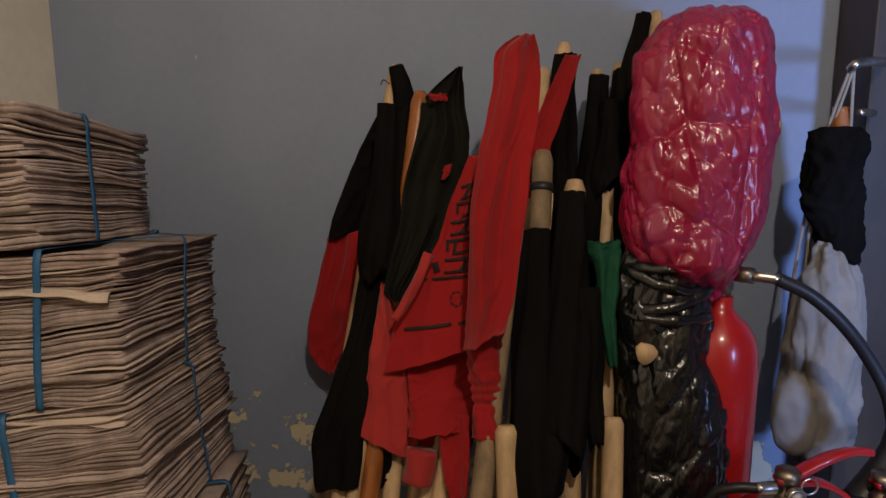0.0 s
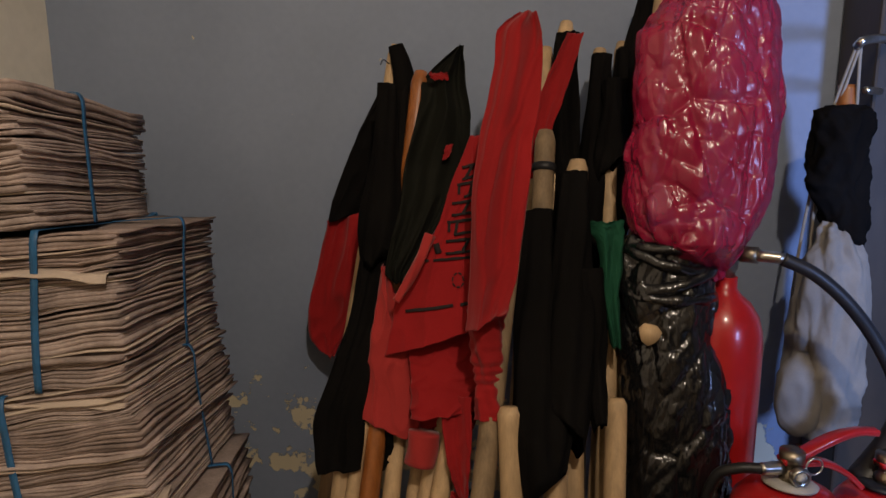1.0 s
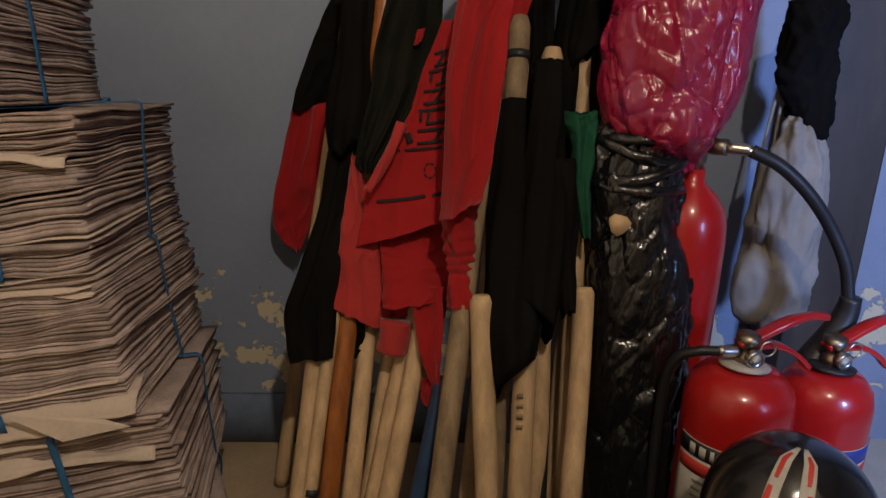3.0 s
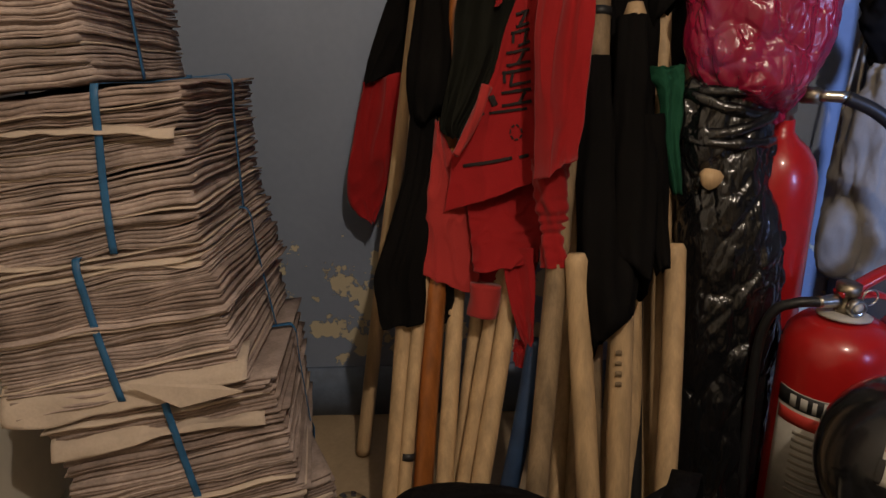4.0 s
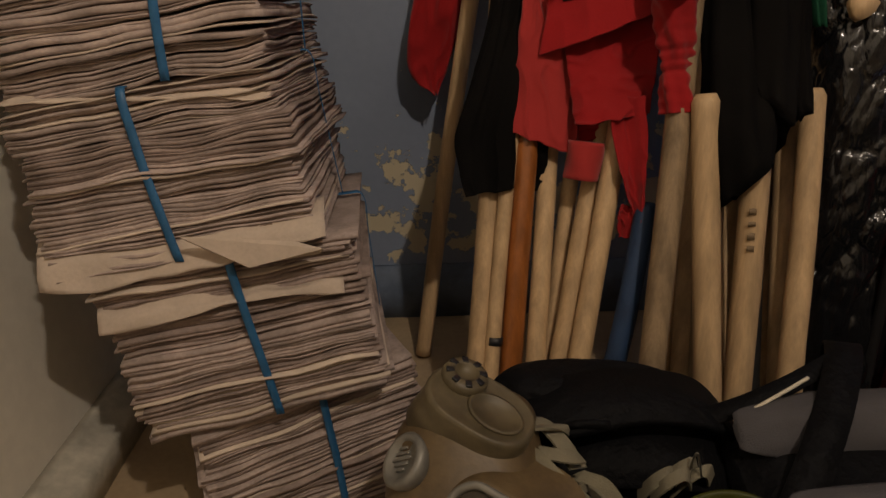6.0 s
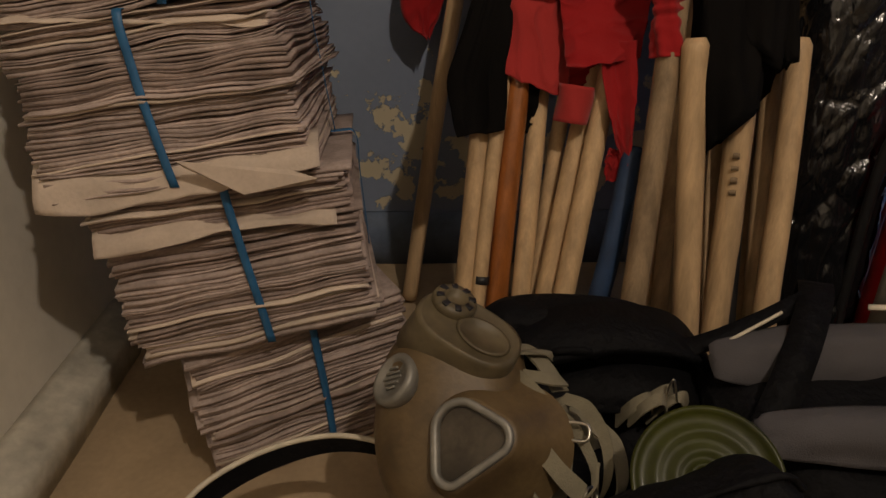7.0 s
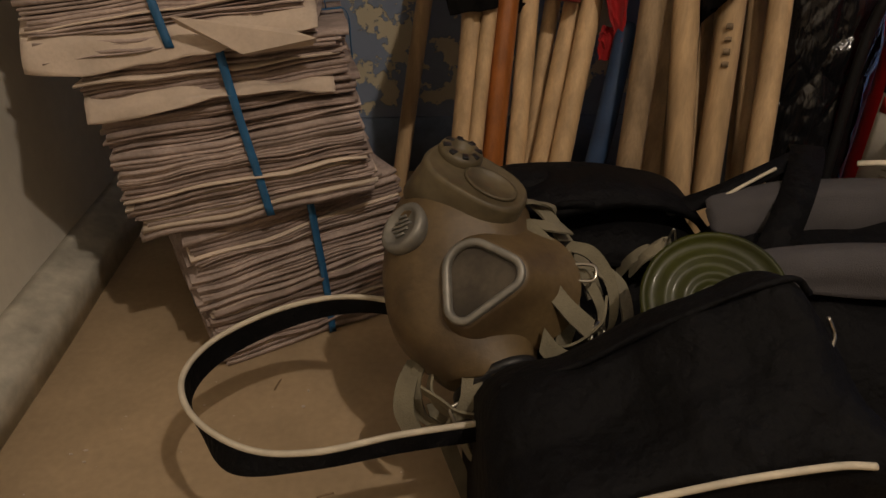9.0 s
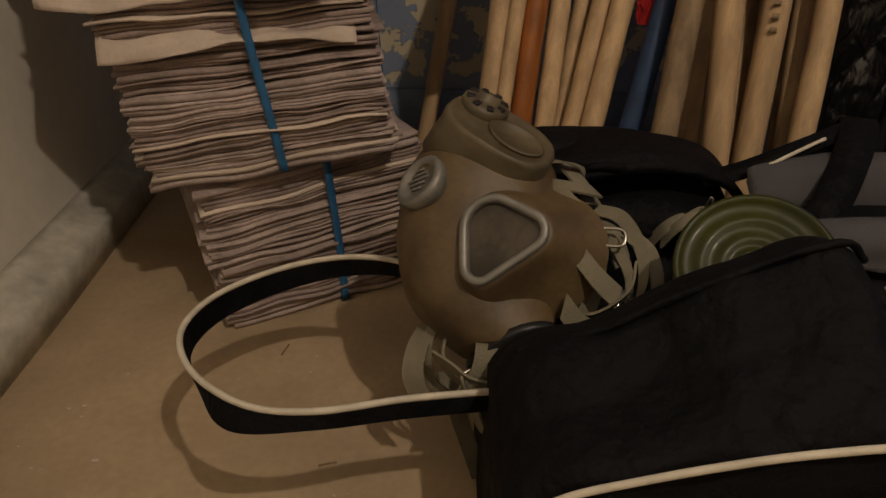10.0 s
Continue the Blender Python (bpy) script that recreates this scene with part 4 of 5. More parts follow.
part("pocket", blob([(0.615, 1.006, 1.335, 0.010, 0.010), (0.58, 1.004, 1.332, 0.032, 0.022), (0.53, 1.000, 1.326, 0.042, 0.026), (0.47, 1.004, 1.33, 0.036, 0.022), (0.445, 1.008, 1.335, 0.012, 0.010)], 6, 0.012, 26, 36, 30), CANVAS, sack, "bulging grey lower fold")
part("cord", tube([(1.064, 1.372, 0.85), (1.072, 1.36, 1.0), (1.060, 1.345, 1.16), (1.058, 1.34, 1.19)], 0.0032, 8, 30), CORD, sack)
part("cord", tube([(1.000, 1.40, 0.60), (1.010, 1.40, 0.80), (1.030, 1.385, 1.02), (1.052, 1.345, 1.18), (1.058, 1.34, 1.19)], 0.0032, 8, 30), CORD, sack)
part("cord", tube([(1.030, 1.40, 0.78), (1.032, 1.39, 0.98), (1.056, 1.342, 1.18)], 0.0030, 8, 24), CORD, sack)
settle(sack)
hang = thing("black_umbrella", "folded black cloth umbrella hanging at the door frame", "umbrella", at=(1.06, 1.36, 1.1))
part("cloth", blob([(1.075, 1.058, 1.37, 0.016, 0.014), (1.05, 1.050, 1.365, 0.034, 0.026), (0.99, 1.046, 1.365, 0.038, 0.028), (0.93, 1.060, 1.37, 0.034, 0.026), (0.86, 1.085, 1.375, 0.036, 0.026), (0.80, 1.09, 1.38, 0.014, 0.012)], 9, 0.030, 22), BLACK, hang)
part("handle", tube([(1.058, 1.37, 1.07), (1.058, 1.372, 1.115)], lambda s, a: 0.020 - 0.004 * s, 18, 6), WOOD_ORANGE, hang, "amber wooden handle")
settle(hang)
rail = thing("wall_hook_rail", "bare metal hook bar fixed to the door frame", "hook", at=(1.1, 1.35, 1.19))
part("bar", tube([(1.16, 1.435, 1.20), (1.12, 1.38, 1.198), (1.060, 1.335, 1.190), (1.052, 1.345, 1.180)], 0.008, 12, 24), CHROME, rail)
part("bar", tube([(1.15, 1.435, 1.105), (1.085, 1.36, 1.105)], 0.007, 12, 6), CHROME, rail)
settle(rail)
single("paper_scrap", sheet(lambda u, v: (1.000 + 0.03 * u, WY - 0.02 - 0.006 * math.sin(6 * v), 1.06 + 0.06 * v + 0.004 * math.sin(9 * u)), 8, 8, 0.001), PAPER_LIGHT, "small torn cream paper scrap stuck on the wall", "paper")


# ---- helmet ----
def shell(centre, rx, ry, rz, tilt, cut, nu=48, nv=26):
    bm = bmesh.new()
    m = Matrix.Translation(centre) @ pose(0, 0, 0, *tilt)
    rings = []
    for j in range(nv):
        t = math.pi * (0.012 + cut * j / (nv - 1))
        rings.append([m @ Vector((rx * math.sin(t) * math.cos(2 * math.pi * i / nu), ry * math.sin(t) * math.sin(2 * math.pi * i / nu) * (1 + 0.08 * math.sin(2 * math.pi * i / nu)), rz * math.cos(t))) for i in range(nu)])
    skin(bm, rings)
    bmesh.ops.recalc_face_normals(bm, faces=bm.faces)
    return bm


def on_shell(centre, rx, ry, rz, a, t, lift=1.01):
    return Vector(centre) + Vector((rx * math.sin(t) * math.cos(a), ry * math.sin(t) * math.sin(a) * (1 + 0.08 * math.sin(a)), rz * math.cos(t))) * lift


HC, HR = (0.828, 0.785, 0.402), (0.112, 0.112, 0.122)
helmet = thing("crash_helmet", "glossy black crash helmet with red and white flame decal", "helmet", at=(0.828, 0.785, 0.305))
part("shell", shell(HC, *HR, (0, 0, 0), 0.78), HELMET, helmet)
for dx, mat, wide, t0, t1, lift in ((-0.16, LABEL, 0.13, 0.12, 1.35, 1.008), (0.16, LABEL, 0.13, 0.12, 1.35, 1.008),
                                    (-0.17, LABEL_RED, 0.045, 0.25, 0.62, 1.018), (0.17, LABEL_RED, 0.045, 0.25, 0.62, 1.018),
                                    (-0.19, LABEL_RED, 0.055, 0.72, 1.0, 1.018), (0.19, LABEL_RED, 0.055, 0.72, 1.0, 1.018),
                                    (-0.21, HELMET, 0.07, 1.08, 1.34, 1.018), (0.21, HELMET, 0.07, 1.08, 1.34, 1.018)):
    def decal(u, v, dx=dx, wide=wide, t0=t0, t1=t1, lift=lift):
        t = t0 + (t1 - t0) * v
        a = -math.pi / 2 - 0.60 + (dx * (0.55 + 0.8 * math.sin(t)) + 0.62 * wide * (2 * u - 1) * (0.75 + 0.25 * math.sin(3.1 * v))) / max(0.35, math.sin(t))
        return on_shell(HC, *HR, a, t, lift)
    part("decal", sheet(decal, 10, 20, 0.0006), mat, helmet, "white and red printed decal")
settle(helmet)


# ---- bags on the floor ----
def loft_x(stations, seed, amount, nu=64, nx=70, size=16):
    """A soft bag lofted along x: each station is (x, [(y, z), ...]) with the section going round."""
    count = len(stations[0][1])
    rings = []
    for i in range(nx + 1):
        s = i / nx
        x = along([(st[0],) for st in stations], s, 0)
        pts = [(along([(st[1][k][0],) for st in stations], s, 0), along([(st[1][k][1],) for st in stations], s, 0)) for k in range(count)]
        ring = []
        for j in range(nu):
            w = j / nu * count
            k, u = int(w) % count, w - int(w)
            p0, p1, p2, p3 = pts[(k - 1) % count], pts[k], pts[(k + 1) % count], pts[(k + 2) % count]
            q = []
            for c in (0, 1):
                t1, t2 = (p2[c] - p0[c]) * 0.3, (p3[c] - p1[c]) * 0.3
                q.append((2 * u ** 3 - 3 * u * u + 1) * p1[c] + (u ** 3 - 2 * u * u + u) * t1 + (3 * u * u - 2 * u ** 3) * p2[c] + (u ** 3 - u * u) * t2)
            p = Vector((x, q[0], q[1]))
            d = amount * (noise.noise(p * size + Vector((seed, 3, 1))) + 0.6 * crumple(p, seed, size * 0.8))
            ring.append(Vector((p.x, p.y - d, max(0.002, p.z + 0.5 * d))))
        rings.append(ring)
    bm = skin(bmesh.new(), rings)
    bmesh.ops.recalc_face_normals(bm, faces=bm.faces)
    return bm


front_bag = thing("black_holdall", "black nylon holdall with cream piping lying open on the floor", "bag", at=(0.28, 0.5, 0))
HOLD = [(0.096, 0.200, 0.232), (0.110, 0.224, 0.258), (0.14, 0.244, 0.276), (0.18, 0.258, 0.284), (0.22, 0.270, 0.306), (0.263, 0.281, 0.338), (0.30, 0.288, 0.352), (0.345, 0.294, 0.370), (0.372, 0.292, 0.354), (0.405, 0.285, 0.300), (0.425, 0.26, 0.26)]
part("body", loft_x([(x, [(0.375, 0.004), (0.358, 0.11), (0.368, zp), (0.435, 0.45 * zp + 0.55 * zr - 0.004), (0.495, zr), (0.555, zr - 0.035), (0.63, 0.12), (0.65, 0.004)]) for x, zp, zr in HOLD], 3, 0.0115, 96, 90), BAG, front_bag)
part("piping", tube([(x, 0.3600, zp + 0.004) for x, zp, zr in HOLD[1:-2]], 0.0030, 10, 60), PIPING, front_bag, "cream piping seam")
part("lower_panel", ribbon([(0.20, 0.352, 0.150), (0.28, 0.350, 0.172), (0.36, 0.350, 0.185), (0.43, 0.352, 0.18)], Vector((0, 0.004, 0.10)), 0.005, 30), BAG_GREY, front_bag, "grey lower panel")
part("zip_flap", tube([(0.112, 0.495, 0.262), (0.177, 0.492, 0.288), (0.263, 0.488, 0.342), (0.345, 0.490, 0.376), (0.372, 0.492, 0.360)], lambda s, a: 0.0032 + 0.0012 * noise.noise(Vector((s * 9, math.cos(a), 1))), 10, 60), BAG, front_bag, "rolled black rim of the opening")
belt_points = [(0.100, 0.530, 0.185), (0.02, 0.515, 0.188), (-0.06, 0.490, 0.195), (-0.125, 0.500, 0.192), (-0.185, 0.545, 0.192), (-0.212, 0.605, 0.192), (-0.195, 0.670, 0.190), (-0.135, 0.722, 0.192), (-0.06, 0.738, 0.200), (0.01, 0.715, 0.208), (0.06, 0.70, 0.19)]
belt_wide = [Vector((0, -0.004, -0.020)), Vector((0, -0.004, -0.020)), Vector((0, -0.006, -0.016)), Vector((-0.012, -0.012, -0.020)), Vector((0.004, 0.004, -0.028)), Vector((0.004, 0, -0.030)), Vector((0.003, -0.004, -0.030)), Vector((0, -0.004, -0.029)), Vector((0, 0, -0.026)), Vector((0, 0, -0.02)), Vector((0, 0, -0.02))]
strap_b = [Vector(p) + w / 2 for p, w in zip(belt_points, belt_wide)]
part("shoulder_strap", ribbon(strap_b, belt_wide, 0.0035, 90), BAG, front_bag, "black webbing strap looping over the floor", smooth=False)
part("strap_edge", tube(belt_points, 0.0034, 8, 90), PIPING, front_bag, "cream edge of the strap")
settle(front_bag)

back_bag = thing("black_rucksack", "dark black rucksack slumped behind the gas mask", "bag", at=(0.27, 0.85, 0))
part("body", loft_x([(0.125, [(0.80, 0.003), (0.79, 0.15), (0.83, 0.27), (0.88, 0.28), (0.93, 0.15), (0.93, 0.003)]),
                     (0.17, [(0.76, 0.003), (0.75, 0.16), (0.82, 0.300), (0.89, 0.305), (0.95, 0.15), (0.95, 0.003)]),
                     (0.30, [(0.73, 0.003), (0.72, 0.15), (0.80, 0.285), (0.89, 0.305), (0.97, 0.15), (0.97, 0.003)]),
                     (0.38, [(0.72, 0.003), (0.72, 0.13), (0.80, 0.262), (0.88, 0.275), (0.95, 0.14), (0.95, 0.003)]),
                     (0.44, [(0.74, 0.003), (0.74, 0.10), (0.80, 0.20), (0.86, 0.20), (0.92, 0.10), (0.92, 0.003)])], 7, 0.016, 80, 90), BAG, back_bag)
part("flap", ribbon([(0.13, 0.775, 0.22), (0.20, 0.755, 0.252), (0.28, 0.748, 0.262), (0.36, 0.752, 0.250), (0.42, 0.775, 0.215)], Vector((0, 0.05, 0.035)), 0.006, 30), BAG, back_bag, "folded black flap")
part("lid", ribbon([(0.14, 0.80, 0.285), (0.22, 0.79, 0.312), (0.30, 0.80, 0.315), (0.38, 0.81, 0.292), (0.43, 0.82, 0.24)], [Vector((0, 0.09, 0.012)), Vector((0, 0.10, 0.006)), Vector((0, 0.10, 0.0)), Vector((0, 0.09, 0.004)), Vector((0, 0.06, 0.0))], 0.010, 30), BAG, back_bag, "floppy black lid")
part("grab_loop", tube([(0.20, 0.76, 0.30), (0.215, 0.745, 0.318), (0.245, 0.742, 0.320), (0.262, 0.755, 0.305)], 0.005, 8, 20), BAG, back_bag, "black grab loop")
part("ring", tube([(0.366 + 0.010 * math.cos(a), 0.778 + 0.003 * math.cos(a), 0.292 + 0.007 * math.sin(a)) for a in [k * math.pi / 5 for k in range(11)]], 0.0018, 8, 30), CHROME, back_bag, "small metal ring")
settle(back_bag)

side_bag = thing("grey_sports_bag", "black sports bag with padded grey panels", "bag", at=(0.6, 0.68, 0))
part("body", loft_x([(0.40, [(0.60, 0.003), (0.60, 0.12), (0.66, 0.235), (0.78, 0.25), (0.86, 0.12), (0.86, 0.003)]),
                     (0.46, [(0.50, 0.003), (0.49, 0.13), (0.60, 0.262), (0.79, 0.278), (0.90, 0.13), (0.90, 0.003)]),
                     (0.60, [(0.45, 0.003), (0.44, 0.13), (0.58, 0.255), (0.79, 0.292), (0.90, 0.13), (0.90, 0.003)]),
                     (0.80, [(0.45, 0.003), (0.44, 0.13), (0.58, 0.265), (0.79, 0.30), (0.88, 0.13), (0.88, 0.003)]),
                     (1.00, [(0.50, 0.003), (0.49, 0.13), (0.60, 0.26), (0.78, 0.28), (0.86, 0.12), (0.86, 0.003)]),
                     (1.06, [(0.56, 0.003), (0.56, 0.10), (0.63, 0.19), (0.75, 0.19), (0.82, 0.10), (0.82, 0.003)])], 11, 0.008, 72, 90), BAG, side_bag)


def pad(x0, x1, y, z, high, slant, seed, mat, name, label):
    """A padded panel, lens-shaped, that lies on the bag."""
    def fn(u, v):
        x = x0 + (x1 - x0) * u
        w = high * (math.sin(math.pi * min(1, 0.10 + 0.9 * u)) ** 0.5)
        bulge = 0.022 * math.sin(math.pi * u) ** 0.5 * math.sin(math.pi * v)
        return (x, y - 0.75 * w * (0.5 - v) - 0.5 * bulge + 0.004 * noise.noise(Vector((u * 5, v * 4, seed))), z + 0.6 * w * (v - 0.5) + bulge + slant * (u - 0.5))
    return part(name, sheet(fn, 40, 20, 0.006), mat, side_bag, label)


pad(0.400, 0.72, 0.755, 0.300, 0.075, 0.012, 1, BAG_GREY, "panel", "padded grey panel")
pad(0.398, 0.74, 0.622, 0.290, 0.060, -0.020, 2, BAG_GREY, "panel", "padded grey panel")
part("strap", ribbon([(0.43, 0.66, 0.26), (0.465, 0.70, 0.300), (0.505, 0.755, 0.328), (0.545, 0.82, 0.342), (0.575, 0.88, 0.325), (0.60, 0.92, 0.22)], Vector((0.040, -0.012, 0.0)), 0.004, 36), BAG, side_bag, "wide black strap across the bag")
part("strap", ribbon([(0.33, 0.80, 0.268), (0.40, 0.785, 0.300), (0.46, 0.79, 0.325), (0.53, 0.82, 0.340)], Vector((0.0, 0.022, 0.010)), 0.004, 30), BAG, side_bag, "black padded handle")
part("buckle", tube([(0.378, 0.468, 0.352), (0.384, 0.462, 0.338), (0.381, 0.456, 0.328)], 0.0018, 8, 10), CHROME, side_bag, "small metal clip")
part("piping", tube([(0.405, 0.765, 0.306), (0.45, 0.775, 0.327), (0.49, 0.79, 0.340)], 0.0022, 8, 16), PIPING, side_bag, "pale edging")
part("white_trim", ribbon([(0.60, 0.80, 0.340), (0.635, 0.785, 0.345), (0.68, 0.775, 0.330)], Vector((0.002, 0.005, 0.004)), 0.004, 16), PIPING, side_bag, "white trim patch")
settle(side_bag)


# ---- gas mask ----
MC = Vector((0.092, 0.685, 0.255))
MU, MN = Vector((0, 0.8, 0.6)), Vector((0, -0.6, 0.8))
MM = Matrix((Vector((1, 0, 0, MC.x)), Vector((0, MU.y, MN.y, MC.y)), Vector((0, MU.z, MN.z, MC.z)), Vector((0, 0, 0, 1))))
gas = thing("gas_mask", "olive rubber gas mask with grey-rimmed eyepiece lying upturned", "gas mask", at=(0.09, 0.66, 0.1))


def masked(name, bm, mat, label="", parent=None):
    bmesh.ops.transform(bm, matrix=MM, verts=bm.verts)
    return part(name, bm, mat, parent or gas, label)


def mask_ring(u, w, hi, lo, n=52, skew=0.0):
    ring = []
    for i in range(n):
        a = 2 * math.pi * i / n
        c, s = math.cos(a), math.sin(a)
        x = w * (abs(c) ** 0.85) * (1 if c > 0 else -1)
        y = (hi if s > 0 else lo) * (abs(s) ** 0.9) * (1 if s > 0 else -1)
        p = Vector((x + skew, u, y))
        ring.append(p + Vector((0.0015 * noise.noise(p * 30), 0, 0.002 * noise.noise(p * 22))))
    return ring


spec = [(-0.120, 0.050, 0.046, 0.05, 0.028), (-0.112, 0.057, 0.050, 0.06, 0.025), (-0.090, 0.067, 0.055, 0.085, 0.012), (-0.055, 0.083, 0.062, 0.11, 0.004), (0.0, 0.089, 0.072, 0.13, 0.0),
        (0.045, 0.086, 0.078, 0.135, 0.0), (0.08, 0.080, 0.075, 0.12, 0.003), (0.105, 0.070, 0.062, 0.09, 0.008), (0.122, 0.052, 0.045, 0.05, 0.010), (0.133, 0.012, 0.02, 0.02, 0.012)]
rings = []
for k in range(41):
    u, w, hi, lo, sk = [along(spec, k / 40, c) for c in range(5)]
    rings.append(mask_ring(u, w, hi, lo, skew=sk))
body = skin(bmesh.new(), rings)
bmesh.ops.recalc_face_normals(body, faces=body.faces)
masked("facepiece", body, MASK, "moulded olive rubber facepiece")


# the eyepiece: a rounded triangle round three corners, in the plane that it faces
LENS_N = Vector((-0.367, -0.627, 0.687)).normalized()
LENS_X = Vector((0.071, 0.022, 0.058)).normalized()
LENS_Y = LENS_N.cross(LENS_X)
LENS_AT = Vector((0.104, 0.607, 0.303))
CORNERS = [(Vector(p) - LENS_AT, r) for p, r in (((0.0870, 0.5965, 0.2820), 0.0190), ((0.1285, 0.6065, 0.3135), 0.0210), ((0.0980, 0.6205, 0.3105), 0.0315))]


def eye_ring(grow, height, n=72):
    ring = []
    for i in range(n):
        a = 2 * math.pi * i / n
        d = Vector((math.cos(a), math.sin(a)))
        c, r = max((((q.dot(LENS_X), q.dot(LENS_Y)), r) for q, r in CORNERS), key=lambda e: e[0][0] * d.x + e[0][1] * d.y + e[1])
        p = Vector(c) + d * (r + grow)
        ring.append(LENS_AT + LENS_X * p.x + LENS_Y * p.y + LENS_N * height)
    # even out the long straight runs
    for _ in range(2):
        ring = [(ring[i - 1] + ring[i] * 2 + ring[(i + 1) % n]) / 4 for i in range(n)]
    return ring


socket = skin(bmesh.new(), [eye_ring(g, h) for g, h in ((0.046, -0.072), (0.028, -0.045), (0.013, -0.020), (0.005, -0.006), (0.001, -0.002), (-0.006, -0.004))], True, False)
bmesh.ops.recalc_face_normals(socket, faces=socket.faces)
part("eye_socket", socket, MASK, gas, "moulded rubber eye socket")
rim_bm = skin(bmesh.new(), [eye_ring(g, h) for g, h in ((0.0010, -0.010), (0.0014, 0.002), (0.0002, 0.0045), (-0.0052, 0.0045), (-0.0072, 0.001), (-0.0076, -0.010), (0.0010, -0.010))], True, False)
bmesh.ops.recalc_face_normals(rim_bm, faces=rim_bm.faces)
eye = part("eyepiece", rim_bm, RIM, gas, "grey metal eyepiece rim")
glass = bmesh.new()
skin(glass, [eye_ring(-0.0068, h) for h in (-0.006, -0.0035)])
bmesh.ops.recalc_face_normals(glass, faces=glass.faces)
part("lens", glass, LENS, eye, "dusty dark glass", smooth=False)

DM = Matrix.Translation((-0.064, 0.042, 0.056)) @ pose(0, 0, 0, 0, -44, 0) @ pose(0, 0, 0, -12)
port = masked("side_port", lathe([(0.0, -0.012), (0.030, -0.012), (0.0305, 0.003), (0.027, 0.006), (0.022, 0.006), (0.020, 0.002), (0.0, 0.002)], 40, DM), RIM, "grey round inlet port")
for k in range(5):
    b = boxed((-0.014 + 0.004 * abs(k - 2), -0.0125 + 0.0058 * k, 0.002), (0.014 - 0.004 * abs(k - 2), -0.0095 + 0.0058 * k, 0.005), 0.0006)
    bmesh.ops.transform(b, matrix=DM, verts=b.verts)
    masked("slot_bar", b, RIM, "", port)

# speech unit at the upturned chin
EM = Matrix.Translation((0.014, 0.090, 0.064)) @ pose(0, 0, 0, -30, 4, -32)
hump = bmesh.new()
loops = []
for s, h in ((1.16, -0.040), (1.08, -0.012), (1.04, -0.004), (1.035, 0.008), (0.99, 0.0125), (0.93, 0.0135), (0.90, 0.0125), (0.5, 0.0128), (0.02, 0.013)):
    loops.append([EM @ Vector((0.060 * s * (abs(math.cos(a)) ** 0.75) * (1 if math.cos(a) > 0 else -1), 0.041 * s * (abs(math.sin(a)) ** 0.8) * (1 if math.sin(a) > 0 else -1), h)) for a in [2 * math.pi * i / 56 for i in range(56)]])
skin(hump, loops)
bmesh.ops.recalc_face_normals(hump, faces=hump.faces)
hump_ob = masked("speech_unit", hump, MASK_LIGHT, "pale olive moulded speech unit")
masked("diaphragm", lathe([(0.0, 0.0), (0.027, 0.0), (0.028, 0.003), (0.024, 0.004), (0.023, 0.001), (0.0, 0.001)], 40, EM @ Matrix.Translation((0.018, -0.004, 0.0125)) @ Matrix.Diagonal((1.15, 0.85, 1, 1))), MASK_LIGHT, "oval perforated diaphragm", hump_ob)
VM = EM @ Matrix.Translation((-0.030, 0.020, 0.012)) @ pose(0, 0, 0, -4, 0, 30) @ Matrix.Diagonal((1.12, 1.12, 0.8, 1))
masked("valve_ring", lathe([(0.0, 0.004), (0.010, 0.004), (0.011, 0.012), (0.014, 0.014), (0.022, 0.010), (0.0235, 0.004), (0.0235, -0.01), (0.0, -0.01)], 36, VM), MASK_LIGHT, "slotted outlet valve", hump_ob)
# Solid black bars stand in for the shade inside the valve's slots.
for k in range(8):
    a = math.pi * k / 4
    b = boxed((0.0125, -0.0032, 0.010), (0.0205, 0.0032, 0.0142), 0.0008)
    bmesh.ops.transform(b, matrix=VM @ pose(0, 0, 0, 0, 0, math.degrees(a)), verts=b.verts)
    masked("valve_slot", b, RUBBER, "", hump_ob)
# The facepiece is closed here; a black disc gives the opening's inner shade.
masked("opening", tube([(0.030, -0.118, 0.01), (0.032, -0.126, 0.012)], lambda s, a: 0.045 + 0.008 * math.cos(2 * a), 28, 2), RUBBER, "black disc standing in for the shaded inside of the mask")
for i in range(12):
    s = i / 11
    b = bmesh.new()
    bmesh.ops.create_icosphere(b, subdivisions=1, radius=0.0032, matrix=Matrix.Translation((0.092 + 0.004 * math.sin(3 * s), 0.045 - 0.11 * s, 0.028 - 0.02 * s)))
    masked("rivet", b, MASK_LIGHT)


def strap_piece(points, wide, label="", thick=0.0026):
    return part("strap", ribbon(points, wide, thick, 30), WEB, gas, label, smooth=False)


def buckle(x, y, z, rx, ry, rz, w=0.026, h=0.020):
    b = tube([(-w / 2, -h / 2, 0), (w / 2, -h / 2, 0), (w / 2, h / 2, 0), (-w / 2, h / 2, 0), (-w / 2, -h / 2, 0)], 0.0018, 8, 40)
    bmesh.ops.transform(b, matrix=pose(x, y, z, rx, ry, rz), verts=b.verts)
    part("buckle", b, CHROME, gas, "bright metal buckle")


strap_piece([(0.140, 0.760, 0.305), (0.168, 0.748, 0.325), (0.192, 0.725, 0.318), (0.212, 0.700, 0.295)], Vector((0.020, 0.012, -0.008)), "pale grey rubber head strap")
strap_piece([(0.150, 0.712, 0.312), (0.168, 0.690, 0.318), (0.190, 0.668, 0.305), (0.206, 0.668, 0.290), (0.220, 0.690, 0.285)], Vector((0.004, 0.014, 0.012)))
